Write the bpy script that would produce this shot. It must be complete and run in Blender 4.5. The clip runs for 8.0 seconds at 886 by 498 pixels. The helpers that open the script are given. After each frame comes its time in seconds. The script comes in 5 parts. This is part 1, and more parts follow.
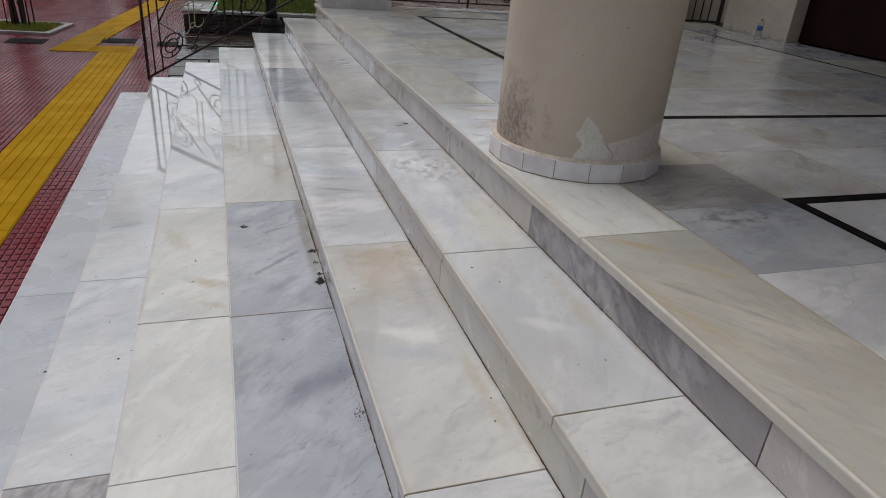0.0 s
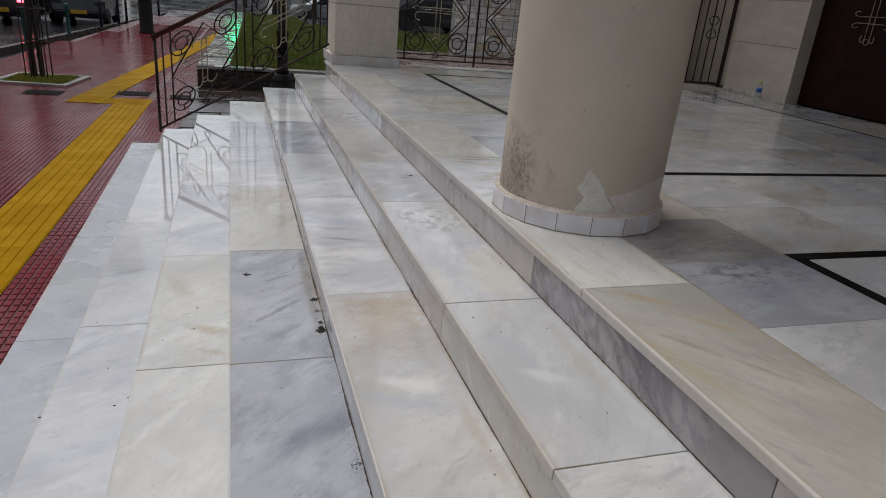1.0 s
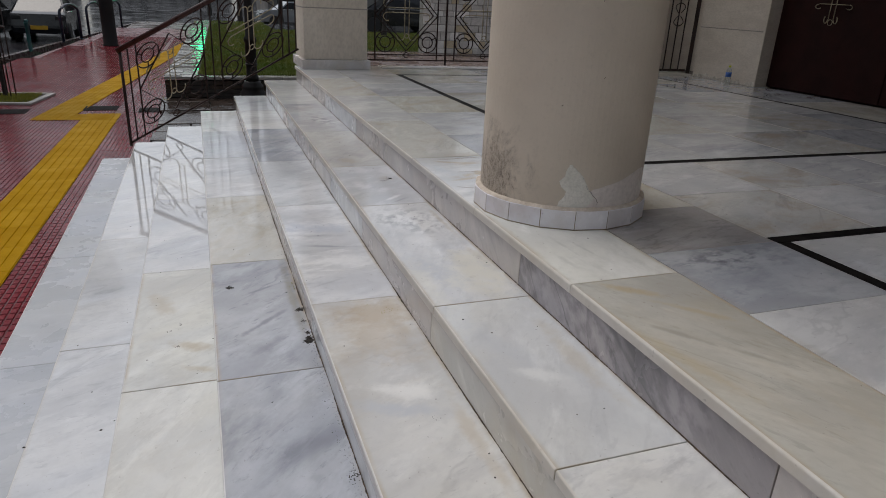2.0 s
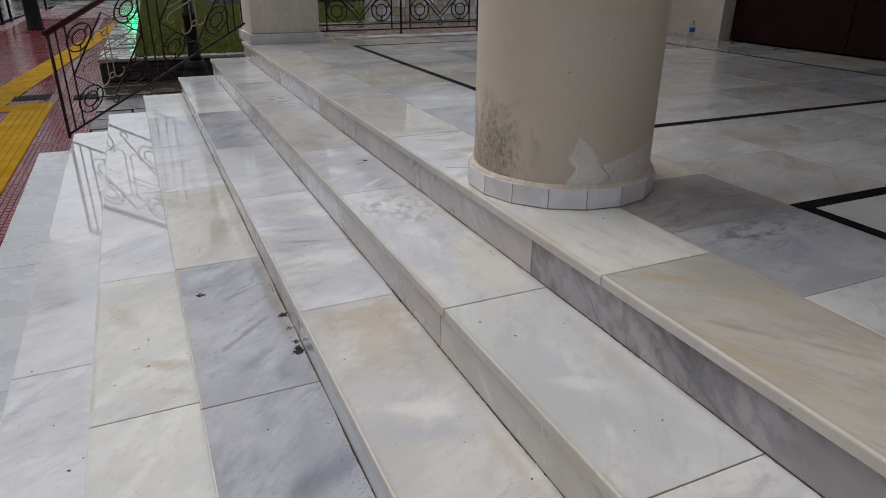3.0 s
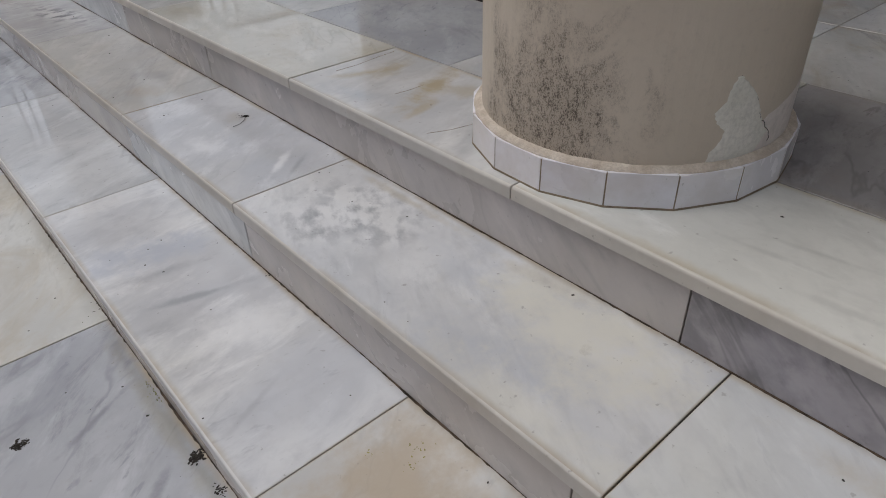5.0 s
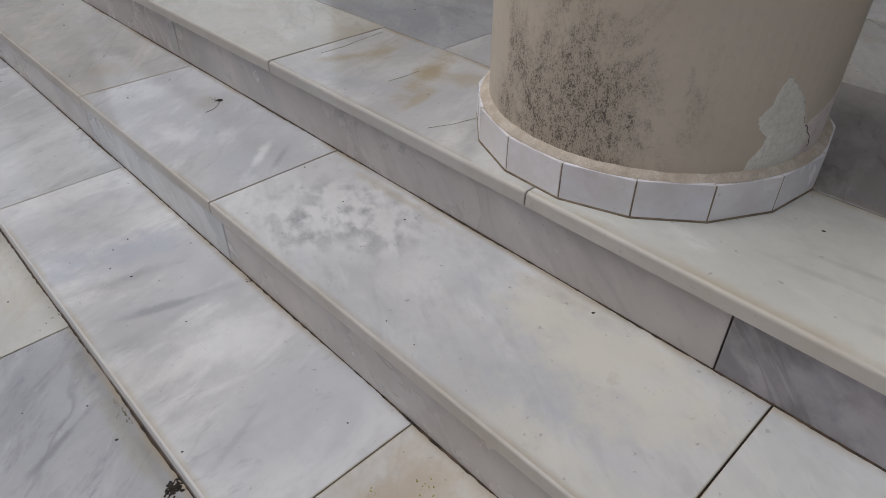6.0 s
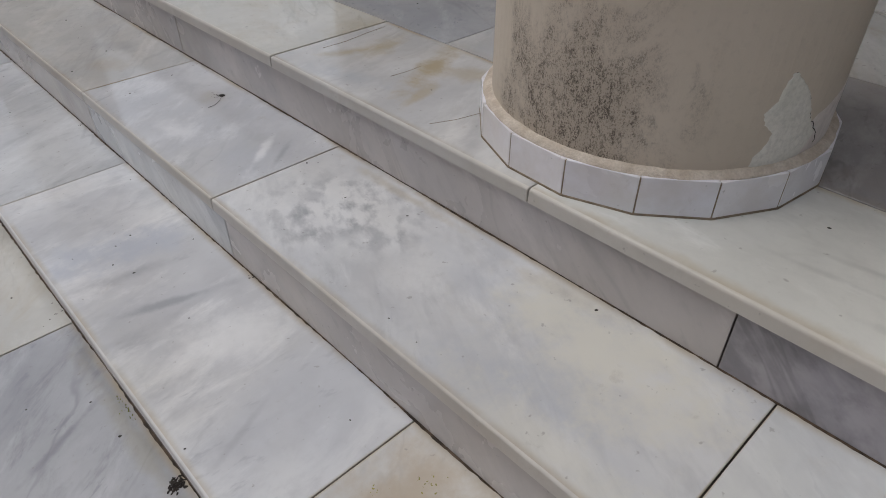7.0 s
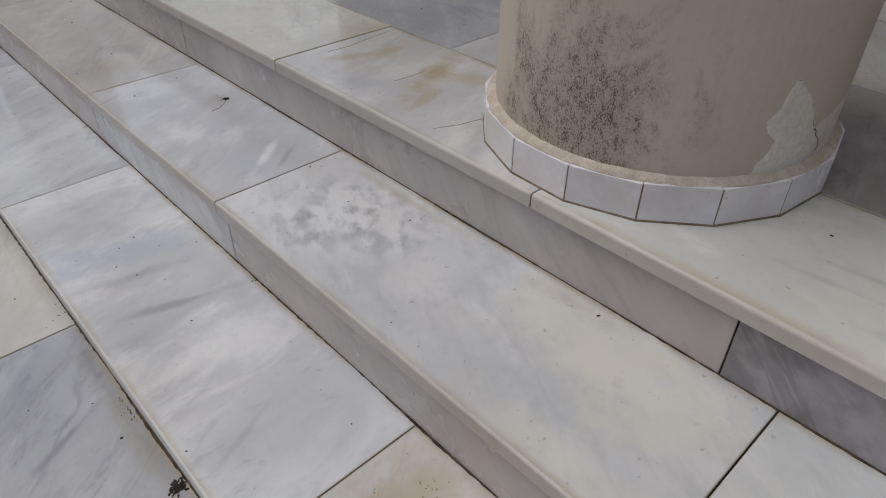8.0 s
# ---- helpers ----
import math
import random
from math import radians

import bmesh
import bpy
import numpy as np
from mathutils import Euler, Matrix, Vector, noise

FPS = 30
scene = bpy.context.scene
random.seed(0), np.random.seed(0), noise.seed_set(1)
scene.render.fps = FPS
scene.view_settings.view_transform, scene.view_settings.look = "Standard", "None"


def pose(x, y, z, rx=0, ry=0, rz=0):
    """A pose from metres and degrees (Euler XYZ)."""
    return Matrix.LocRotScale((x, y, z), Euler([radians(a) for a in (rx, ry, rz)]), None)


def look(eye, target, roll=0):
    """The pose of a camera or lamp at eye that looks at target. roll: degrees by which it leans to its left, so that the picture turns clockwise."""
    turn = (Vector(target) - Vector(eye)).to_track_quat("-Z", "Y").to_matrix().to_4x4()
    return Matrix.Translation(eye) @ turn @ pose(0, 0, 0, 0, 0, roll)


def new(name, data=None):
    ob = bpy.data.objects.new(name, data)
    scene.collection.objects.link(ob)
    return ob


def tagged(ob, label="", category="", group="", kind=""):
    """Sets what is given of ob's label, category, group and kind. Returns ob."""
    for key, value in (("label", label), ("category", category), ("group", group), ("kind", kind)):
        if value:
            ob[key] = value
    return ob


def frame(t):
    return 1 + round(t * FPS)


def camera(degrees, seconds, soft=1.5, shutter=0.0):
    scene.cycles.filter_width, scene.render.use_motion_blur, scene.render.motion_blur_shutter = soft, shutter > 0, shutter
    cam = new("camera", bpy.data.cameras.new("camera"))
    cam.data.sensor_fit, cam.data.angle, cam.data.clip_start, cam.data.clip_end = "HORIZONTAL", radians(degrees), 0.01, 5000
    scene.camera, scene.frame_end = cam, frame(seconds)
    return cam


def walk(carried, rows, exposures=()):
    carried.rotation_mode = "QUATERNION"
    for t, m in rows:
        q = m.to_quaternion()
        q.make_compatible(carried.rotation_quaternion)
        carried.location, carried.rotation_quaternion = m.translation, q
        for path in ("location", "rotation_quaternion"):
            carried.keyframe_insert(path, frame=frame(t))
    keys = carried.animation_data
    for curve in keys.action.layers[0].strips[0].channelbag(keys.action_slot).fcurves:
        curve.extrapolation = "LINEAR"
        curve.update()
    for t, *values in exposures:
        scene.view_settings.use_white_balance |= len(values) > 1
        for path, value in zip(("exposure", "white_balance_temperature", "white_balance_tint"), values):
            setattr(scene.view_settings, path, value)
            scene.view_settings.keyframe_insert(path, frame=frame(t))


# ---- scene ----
cam = camera(68.1, 8.0, 0.95)
PATH = [
    (0, (0.05, 0.122, 0.796), (0.65, 1.823, -0.07), 4.7),
    (0.5, (0.056, 0.11, 0.784), (0.658, 1.855, 0.016), 5.1),
    (1, (0.053, 0.11, 0.785), (0.65, 1.88, 0.069), 5.3),
    (1.5, (0.048, 0.109, 0.789), (0.646, 1.881, 0.08), 5.5),
    (1.7, (0.050, 0.113, 0.790), (0.651, 1.884, 0.081), 4.4),
    (2.8, (0.003, 0.346, 0.776), (0.768, 2.025, 0.003), 0.1),
    (3, (-0.001, 0.438, 0.762), (0.762, 2.106, -0.036), 0.5),
    (3.5, (0.051, 0.771, 0.735), (0.835, 2.386, -0.147), 0.1),
    (4, (0.078, 1.106, 0.711), (0.912, 2.643, -0.26), -1.3),
    (4.5, (0.126, 1.425, 0.685), (1.12, 2.785, -0.393), -1.6),
    (4.7, (0.158, 1.546, 0.668), (1.187, 2.855, -0.440), -2.0),
    (5.8, (0.215, 1.845, 0.640), (1.340, 3.001, -0.545), 0.3),
    (6, (0.228, 1.849, 0.636), (1.339, 2.994, -0.569), 0.5),
    (6.5, (0.232, 1.855, 0.637), (1.328, 2.992, -0.59), 0.3),
    (7, (0.236, 1.853, 0.638), (1.33, 2.998, -0.584), 0.2),
    (7.5, (0.235, 1.854, 0.641), (1.332, 3.001, -0.576), 0.5),
    (8, (0.234, 1.853, 0.641), (1.329, 3.007, -0.572), 0.5),
]
walk(cam, [(t, look(eye, target, roll)) for t, eye, target, roll in PATH],
     exposures=[(0, -0.02), (3, -0.02), (4.5, -0.11), (8, -0.16)])

# ---- world, sun, exposure ----
SUN_UP, SUN_ROUND = 66.0, 330.0
world = bpy.data.worlds.new("overcast_sky")
scene.world = world
world.use_nodes = True
wn = world.node_tree.nodes
wl = world.node_tree.links
sky = wn.new("ShaderNodeTexSky")
sky.sky_type, sky.sun_disc = "NISHITA", False
sky.sun_elevation, sky.sun_rotation = radians(SUN_UP), radians(SUN_ROUND)
sky.air_density, sky.dust_density = 1.0, 4.0
grey = wn.new("ShaderNodeHueSaturation")
grey.inputs["Saturation"].default_value = 0.42
wl.new(sky.outputs[0], grey.inputs["Color"])
wl.new(grey.outputs[0], wn["Background"].inputs["Color"])
wn["Background"].inputs["Strength"].default_value = 0.140
sun = new("sun", bpy.data.lights.new("sun", "SUN"))
sun.data.energy, sun.data.angle, sun.data.color = 0.20, radians(40), (1.0, 0.97, 0.93)
a, e = radians(SUN_ROUND), radians(SUN_UP)
sun.matrix_world = look((0, 0, 20), Vector((0, 0, 20)) - Vector((math.sin(a) * math.cos(e), math.cos(a) * math.cos(e), math.sin(e))))


# ---- materials ----
def nodes_of(name):
    m = bpy.data.materials.new(name)
    m.use_nodes = True
    return m, m.node_tree.nodes, m.node_tree.links, m.node_tree.nodes["Principled BSDF"]


def coords(n, l, scale=(1, 1, 1), turn=(0, 0, 0), shuffle=True):
    """Object coordinates, turned, scaled and shifted by each object's own random number."""
    tc = n.new("ShaderNodeTexCoord")
    mp = n.new("ShaderNodeMapping")
    mp.inputs["Rotation"].default_value = [radians(v) for v in turn]
    l.new(tc.outputs["Object"], mp.inputs["Vector"])
    if shuffle:
        oi = n.new("ShaderNodeObjectInfo")
        mu = n.new("ShaderNodeVectorMath")
        mu.operation = "SCALE"
        mu.inputs[0].default_value = (31.0, 57.0, 83.0)
        l.new(oi.outputs["Random"], mu.inputs["Scale"])
        l.new(mu.outputs[0], mp.inputs["Location"])
    if tuple(scale) == (1, 1, 1):
        return mp.outputs[0]
    sc = n.new("ShaderNodeMapping")
    sc.inputs["Scale"].default_value = scale
    l.new(mp.outputs[0], sc.inputs["Vector"])
    return sc.outputs[0]


def noise_of(n, l, vec, scale, detail=6, rough=0.55, distort=0.0):
    t = n.new("ShaderNodeTexNoise")
    t.inputs["Scale"].default_value, t.inputs["Detail"].default_value = scale, detail
    t.inputs["Roughness"].default_value, t.inputs["Distortion"].default_value = rough, distort
    l.new(vec, t.inputs["Vector"])
    return t.outputs["Fac"]


def ramp(n, l, fac, stops):
    r = n.new("ShaderNodeValToRGB")
    el = r.color_ramp.elements
    while len(el) < len(stops):
        el.new(0.5)
    for q, (p, c) in zip(el, stops):
        q.position = p
        q.color = (*c, 1) if len(c) == 3 else c
    l.new(fac, r.inputs[0])
    return r.outputs[0]


def mono(n, l, fac, p0, v0, p1, v1):
    r = n.new("ShaderNodeMapRange")
    r.interpolation_type = "SMOOTHSTEP"
    for k, v in zip((1, 2, 3, 4), (p0, p1, v0, v1)):
        r.inputs[k].default_value = v
    l.new(fac, r.inputs[0])
    return r.outputs[0]


def mix(n, l, fac, a, b, how="MIX"):
    m = n.new("ShaderNodeMix")
    m.data_type, m.blend_type = "RGBA", how
    for slot, v in ((0, fac), (6, a), (7, b)):
        if isinstance(v, (int, float)):
            m.inputs[slot].default_value = v
        elif isinstance(v, tuple):
            m.inputs[slot].default_value = (*v, 1)
        else:
            l.new(v, m.inputs[slot])
    return m.outputs[2]


def bump(n, l, bsdf, height, strength, dist):
    b = n.new("ShaderNodeBump")
    b.inputs["Strength"].default_value, b.inputs["Distance"].default_value = strength, dist
    l.new(height, b.inputs["Height"])
    l.new(b.outputs[0], bsdf.inputs["Normal"])


def product(n, l, a, b):
    q = n.new("ShaderNodeMath")
    q.operation = "MULTIPLY"
    for slot, v in ((0, a), (1, b)):
        if isinstance(v, (int, float)):
            q.inputs[slot].default_value = v
        else:
            l.new(v, q.inputs[slot])
    return q.outputs[0]


def patch_mask(n, l, x, y, rx, ry, turn, ragged):
    """One soft ragged oval on a slab, in the slab's own metres."""
    tc = n.new("ShaderNodeTexCoord")
    mp = n.new("ShaderNodeMapping")
    mp.vector_type = "TEXTURE"
    mp.inputs["Location"].default_value = (x, y, 0)
    mp.inputs["Rotation"].default_value = (0, 0, radians(turn))
    mp.inputs["Scale"].default_value = (rx, ry, 1)
    l.new(tc.outputs["Object"], mp.inputs["Vector"])
    flat = n.new("ShaderNodeVectorMath")
    flat.operation = "MULTIPLY"
    flat.inputs[1].default_value = (1, 1, 0)
    l.new(mp.outputs[0], flat.inputs[0])
    far = n.new("ShaderNodeVectorMath")
    far.operation = "LENGTH"
    l.new(flat.outputs[0], far.inputs[0])
    wob = n.new("ShaderNodeMath")
    wob.operation = "MULTIPLY_ADD"
    rag = noise_of(n, l, coords(n, l, (1, 1, 1), (0, 0, -turn), shuffle=False), 9.0, 9, 0.68, 0.15)
    l.new(rag, wob.inputs[0])
    wob.inputs[1].default_value = 2.2 * ragged
    l.new(far.outputs["Value"], wob.inputs[2])
    return mono(n, l, wob.outputs[0], 0.05 + 1.1 * ragged, 1.0, 1.10 + 1.1 * ragged, 0.0)


def marble(name, light, dark, streak=0.6, stain=0.0, stain_col=(0.46, 0.365, 0.21), turn=50, spots=0.0, wet=(0.10, 0.34), film_coat=0.0, edge=0.22, ripples=0.06, shade=0.14, tilt=0.0, marks=(), facing=False):
    """Polished wet marble: soft clouds, drawn-out streaks, fine veins, rusty stains, uneven wet gloss.
    marks are single features of a slab: (kind, x, y, rx, ry, turn, amount)."""
    light, dark = tuple(0.91 * p for p in light), tuple(0.88 * q for q in dark)
    m, n, l, b = nodes_of(name)
    v = coords(n, l, (1.0, 2.8, 1.0), (tilt, 0, turn))
    v2 = coords(n, l)
    half = tuple(0.5 * p + 0.5 * q for p, q in zip(light, dark))
    cloud = noise_of(n, l, v2, 2.0, 3, 0.5, 0.5)
    col = mix(n, l, mono(n, l, cloud, 0.36, 0.0, 0.68, 0.92), light, half)
    puffs = noise_of(n, l, coords(n, l, (1.0, 1.9, 1.0), (tilt, 0, turn)), 6.5, 5, 0.6, 0.5)
    col = mix(n, l, mono(n, l, puffs, 0.45, 0.0, 0.68, 0.58), col, half)
    flecks = noise_of(n, l, v2, 19.0, 5, 0.65, 0.2)
    col = mix(n, l, mono(n, l, flecks, 0.48, 0.0, 0.72, 0.30), col, half)
    zone_of = mono(n, l, noise_of(n, l, v2, 1.9, 3, 0.5), 0.42, 0.06, 0.62, 1.0)
    band = noise_of(n, l, v, 1.25, 7, 0.60, 0.4)
    col = mix(n, l, product(n, l, mono(n, l, band, 0.46, 0.0, 0.68, min(1.0, streak * 1.25)), zone_of), col, dark)
    fine = noise_of(n, l, v, 4.6, 9, 0.70, 0.35)
    col = mix(n, l, product(n, l, mono(n, l, fine, 0.53, 0.0, 0.70, min(1.0, streak * 0.9)), zone_of), col, tuple(0.78 * q for q in dark))
    ridge = n.new("ShaderNodeMath")
    ridge.operation = "PINGPONG"
    ridge.inputs[1].default_value = 0.5
    l.new(noise_of(n, l, v, 0.9, 5, 0.55, 0.7), ridge.inputs[0])
    col = mix(n, l, product(n, l, mono(n, l, ridge.outputs[0], 0.484, 0.0, 0.5, min(0.55, streak * 0.6)), zone_of), col, tuple(0.8 * q for q in dark))
    pale = noise_of(n, l, v, 2.6, 9, 0.68, 0.25)
    col = mix(n, l, mono(n, l, pale, 0.50, 0.0, 0.70, 0.7), col, tuple(min(0.88, 1.16 * p) for p in light))
    dash = noise_of(n, l, coords(n, l, (1.0, 3.2, 1.0), (tilt, 0, turn + 12)), 13.0, 4, 0.6, 0.2)
    there = mono(n, l, noise_of(n, l, v2, 3.1, 3, 0.55), 0.44, 0.0, 0.60, min(0.75, streak * 1.3))
    col = mix(n, l, product(n, l, mono(n, l, dash, 0.58, 0.0, 0.70, 0.8), there), col, dark)
    warm = noise_of(n, l, v2, 1.3, 6, 0.6, 0.8)
    col = mix(n, l, mono(n, l, warm, 0.47, 0.0, 0.72, 0.35), col, mix(n, l, 1.0, col, (0.97, 0.94, 0.83), "MULTIPLY"))
    cool = noise_of(n, l, v, 0.9, 4, 0.55, 0.4)
    col = mix(n, l, mono(n, l, cool, 0.42, 0.0, 0.68, 0.8), col, mix(n, l, 1.0, col, (0.93, 0.955, 1.0), "MULTIPLY"))
    grain = noise_of(n, l, v2, 38.0, 5, 0.65)
    col = mix(n, l, mono(n, l, grain, 0.45, 0.0, 0.75, 0.15), col, tuple(0.8 * q for q in half))
    blots = None
    if spots or any(k[0] == "spots" for k in marks):
        blots = mono(n, l, noise_of(n, l, coords(n, l, (1.0, 1.6, 1.0), (tilt, 0, turn)), 14.0, 4, 0.55, 0.1), 0.42, 0.0, 0.65, 0.95)
    if spots:
        where = mono(n, l, noise_of(n, l, v2, 1.6, 2, 0.5), 0.42, 0.0, 0.58, spots)
        col = mix(n, l, product(n, l, blots, where), col, tuple(0.85 * q for q in dark))
    if stain:
        st = noise_of(n, l, coords(n, l, (1.2, 2.2, 1), (tilt, 0, turn + 15)), 1.9, 8, 0.66, 0.8)
        col = mix(n, l, mono(n, l, st, 0.45, 0.0, 0.70, stain), col, stain_col)
    tints = {"grey": tuple(0.9 * q for q in dark), "brown": stain_col, "pale": tuple(min(0.88, 1.14 * p) for p in light), "warm": tuple(p * q for p, q in zip(light, (1.0, 0.97, 0.86))), "cool": tuple(p * q for p, q in zip(half, (0.90, 0.95, 1.04)))}
    for kind, x, y, rx, ry, ang, amount in marks:
        mask = patch_mask(n, l, x, y, rx, ry, ang, 0.75 if kind == "spots" else 1.15)
        if kind == "spots":
            col = mix(n, l, product(n, l, mask, 0.75 * amount), col, tints["pale"])
            col = mix(n, l, product(n, l, product(n, l, mask, blots), amount), col, tints["grey"])
        else:
            col = mix(n, l, product(n, l, mask, amount), col, tints[kind])
    speck = noise_of(n, l, v2, 70.0, 2, 0.5)
    col = mix(n, l, mono(n, l, speck, 0.70, 0.0, 0.77, 0.4), col, (0.16, 0.14, 0.12))
    smudge = noise_of(n, l, v2, 17.0, 7, 0.72, 0.4)
    col = mix(n, l, mono(n, l, smudge, 0.62, 0.0, 0.74, 0.22), col, (0.30, 0.26, 0.21))
    gen = n.new("ShaderNodeTexCoord")
    gs = n.new("ShaderNodeSeparateXYZ")
    l.new(gen.outputs["Generated"], gs.inputs[0])
    rim = []
    for axis in (0, 1):
        pp = n.new("ShaderNodeMath")
        pp.operation = "PINGPONG"
        pp.inputs[1].default_value = 0.5
        l.new(gs.outputs[axis], pp.inputs[0])
        rim.append(pp.outputs[0])
    near = n.new("ShaderNodeMath")
    near.operation = "MINIMUM"
    l.new(product(n, l, rim[1], 16.0), near.inputs[1])
    if facing:
        near.inputs[0].default_value = 1.0
    else:
        l.new(rim[0], near.inputs[0])
    rust = noise_of(n, l, v2, 4.5, 7, 0.65)
    col = mix(n, l, product(n, l, mono(n, l, near.outputs[0], 0.0, 1.0, 0.06, 0.0), mono(n, l, rust, 0.32, 0.0, 0.62, edge)), col, (0.43, 0.335, 0.20))
    oi = n.new("ShaderNodeObjectInfo")
    tone = mono(n, l, oi.outputs["Random"], 0.0, 0.0, 1.0, 1.0)
    col = mix(n, l, shade, col, ramp(n, l, tone, [(0, (0.42, 0.43, 0.47)), (0.5, (0.8, 0.8, 0.8)), (1, (0.76, 0.72, 0.64))]))
    l.new(col, b.inputs["Base Color"])
    film = noise_of(n, l, v2, 3.3, 5, 0.6, 0.4)
    l.new(mono(n, l, film, 0.36, wet[0], 0.66, wet[1]), b.inputs["Roughness"])
    b.inputs["IOR"].default_value = 1.5
    b.inputs["Coat Weight"].default_value, b.inputs["Coat Roughness"].default_value, b.inputs["Coat IOR"].default_value = film_coat, 0.015, 1.33
    ripple = noise_of(n, l, v2, 16.0, 3, 0.5)
    bump(n, l, b, ripple, ripples, 0.004)
    return m


WET = (0.03, 0.18)
stone_white = marble("white_marble", (0.805, 0.808, 0.80), (0.44, 0.45, 0.485), 0.55, 0.05, turn=-18, wet=WET)
stone_clear = marble("plain_white_marble", (0.775, 0.78, 0.75), (0.57, 0.575, 0.555), 0.4, 0.10, turn=-60, wet=WET)
stone_grey = marble("grey_marble", (0.52, 0.54, 0.58), (0.22, 0.24, 0.29), 0.8, 0.03, turn=-50, wet=WET)
stone_dark = marble("dark_grey_marble", (0.40, 0.385, 0.40), (0.11, 0.105, 0.125), 0.95, 0.06, turn=-65, spots=0.6, wet=WET)
stone_riser = marble("warm_grey_marble", (0.64, 0.578, 0.542), (0.44, 0.40, 0.38), 0.5, 0.08, turn=0, tilt=40, wet=(0.12, 0.34), facing=True)
stone_lilac = marble("lilac_grey_marble", (0.48, 0.43, 0.44), (0.11, 0.097, 0.107), 0.95, 0.05, turn=0, tilt=48, spots=0.5, wet=(0.10, 0.3), facing=True)
riser_white = marble("white_riser_marble", (0.78, 0.785, 0.785), (0.46, 0.47, 0.50), 0.5, 0.05, turn=0, tilt=35, wet=(0.10, 0.3), facing=True)
riser_cream = marble("cream_riser_marble", (0.76, 0.735, 0.68), (0.52, 0.50, 0.45), 0.5, 0.25, turn=0, tilt=45, wet=(0.10, 0.3), facing=True)
stone_ice = marble("cool_white_marble", (0.69, 0.71, 0.735), (0.40, 0.425, 0.475), 0.5, 0.0, turn=-25, wet=WET, edge=0.3)
stone_brown = marble("grey_brown_marble", (0.47, 0.45, 0.445), (0.19, 0.175, 0.175), 0.85, 0.2, (0.34, 0.25, 0.18), turn=-12, wet=WET)
stone_cloudy = marble("blue_grey_clouded_marble", (0.56, 0.575, 0.60), (0.17, 0.18, 0.215), 0.45, 0.0, turn=-15, wet=WET,
                      marks=(("spots", 0.22, 0.36, 0.34, 0.13, 0, 1.0), ("spots", 0.10, 0.12, 0.12, 0.06, 0, 0.5)))
stone_blot = marble("smudged_marble", (0.74, 0.735, 0.735), (0.22, 0.22, 0.24), 0.4, 0.06, turn=-15, wet=WET,
                    marks=(("spots", 0.22, 0.45, 0.12, 0.42, 10, 1.0),))
stone_cream = marble("cream_marble", (0.77, 0.76, 0.70), (0.54, 0.525, 0.465), 0.5, 0.42, turn=-70, wet=WET)
stone_rust = marble("rust_stained_marble", (0.75, 0.745, 0.715), (0.46, 0.455, 0.445), 0.6, 0.6, (0.46, 0.37, 0.25), turn=-35, wet=WET)
stone_pale = marble("pale_blue_marble", (0.54, 0.565, 0.60), (0.42, 0.45, 0.49), 0.6, 0.0, turn=-20, wet=(0.20, 0.42))
stone_pool = marble("flooded_white_marble", (0.76, 0.76, 0.75), (0.48, 0.49, 0.53), 0.6, 0.05, turn=-30, wet=(0.02, 0.08), film_coat=1.0, ripples=0.03)


def simple(name, c0, c1, scale=6.0, rough=(0.5, 0.8), bumps=0.2, dist=0.004, fine=60.0, metal=0.0, stretch=(1, 1, 1), shuffle=True):
    """A plain surface with two scales of colour change, uneven gloss and fine relief."""
    m, n, l, b = nodes_of(name)
    v = coords(n, l, stretch, shuffle=shuffle)
    big, small = noise_of(n, l, v, scale, 6), noise_of(n, l, v, fine, 4, 0.6)
    col = mix(n, l, mono(n, l, big, 0.3, 0.0, 0.7, 1.0), c0, c1)
    col = mix(n, l, mono(n, l, small, 0.35, 0.0, 0.75, 0.35), col, tuple(0.6 * q for q in c1))
    l.new(col, b.inputs["Base Color"])
    l.new(mono(n, l, big, 0.3, rough[0], 0.7, rough[1]), b.inputs["Roughness"])
    b.inputs["Metallic"].default_value = metal
    bump(n, l, b, small, bumps, dist)
    return m


stone_black = simple("black_marble", (0.016, 0.014, 0.013), (0.009, 0.008, 0.008), 5, (0.5, 0.7), 0.1, 0.001, 90)
stone_black.node_tree.nodes["Principled BSDF"].inputs["Specular IOR Level"].default_value = 0.03
grout = simple("brown_joint_filler", (0.055, 0.043, 0.033), (0.028, 0.022, 0.018), 9, (0.6, 0.9))
honed_edge = marble("honed_tan_stone_edge", (0.70, 0.665, 0.605), (0.54, 0.49, 0.41), 0.3, 0.3, (0.50, 0.41, 0.28), turn=-80, wet=(0.32, 0.5), facing=True)
honed_white = marble("honed_white_stone_edge", (0.76, 0.745, 0.72), (0.56, 0.54, 0.52), 0.3, 0.1, turn=-80, wet=(0.3, 0.5), facing=True)
tile_grout = simple("tan_tile_grout", (0.34, 0.27, 0.19), (0.20, 0.15, 0.10), 40, (0.7, 0.9))
mortar = simple("sandy_mortar", (0.78, 0.70, 0.60), (0.60, 0.51, 0.41), 30, (0.8, 0.95), 0.9, 0.004, 220)
tile_lilac = marble("white_skirting_marble", (1.04, 1.02, 1.05), (0.95, 0.93, 0.98), 0.25, 0.0, wet=(0.12, 0.3), edge=0.25, shade=0.04)
stucco = simple("rough_cream_render", (0.76, 0.70, 0.60), (0.68, 0.62, 0.52), 3, (0.75, 0.92), 0.8, 0.006, 45, stretch=(1, 1, 0.5))
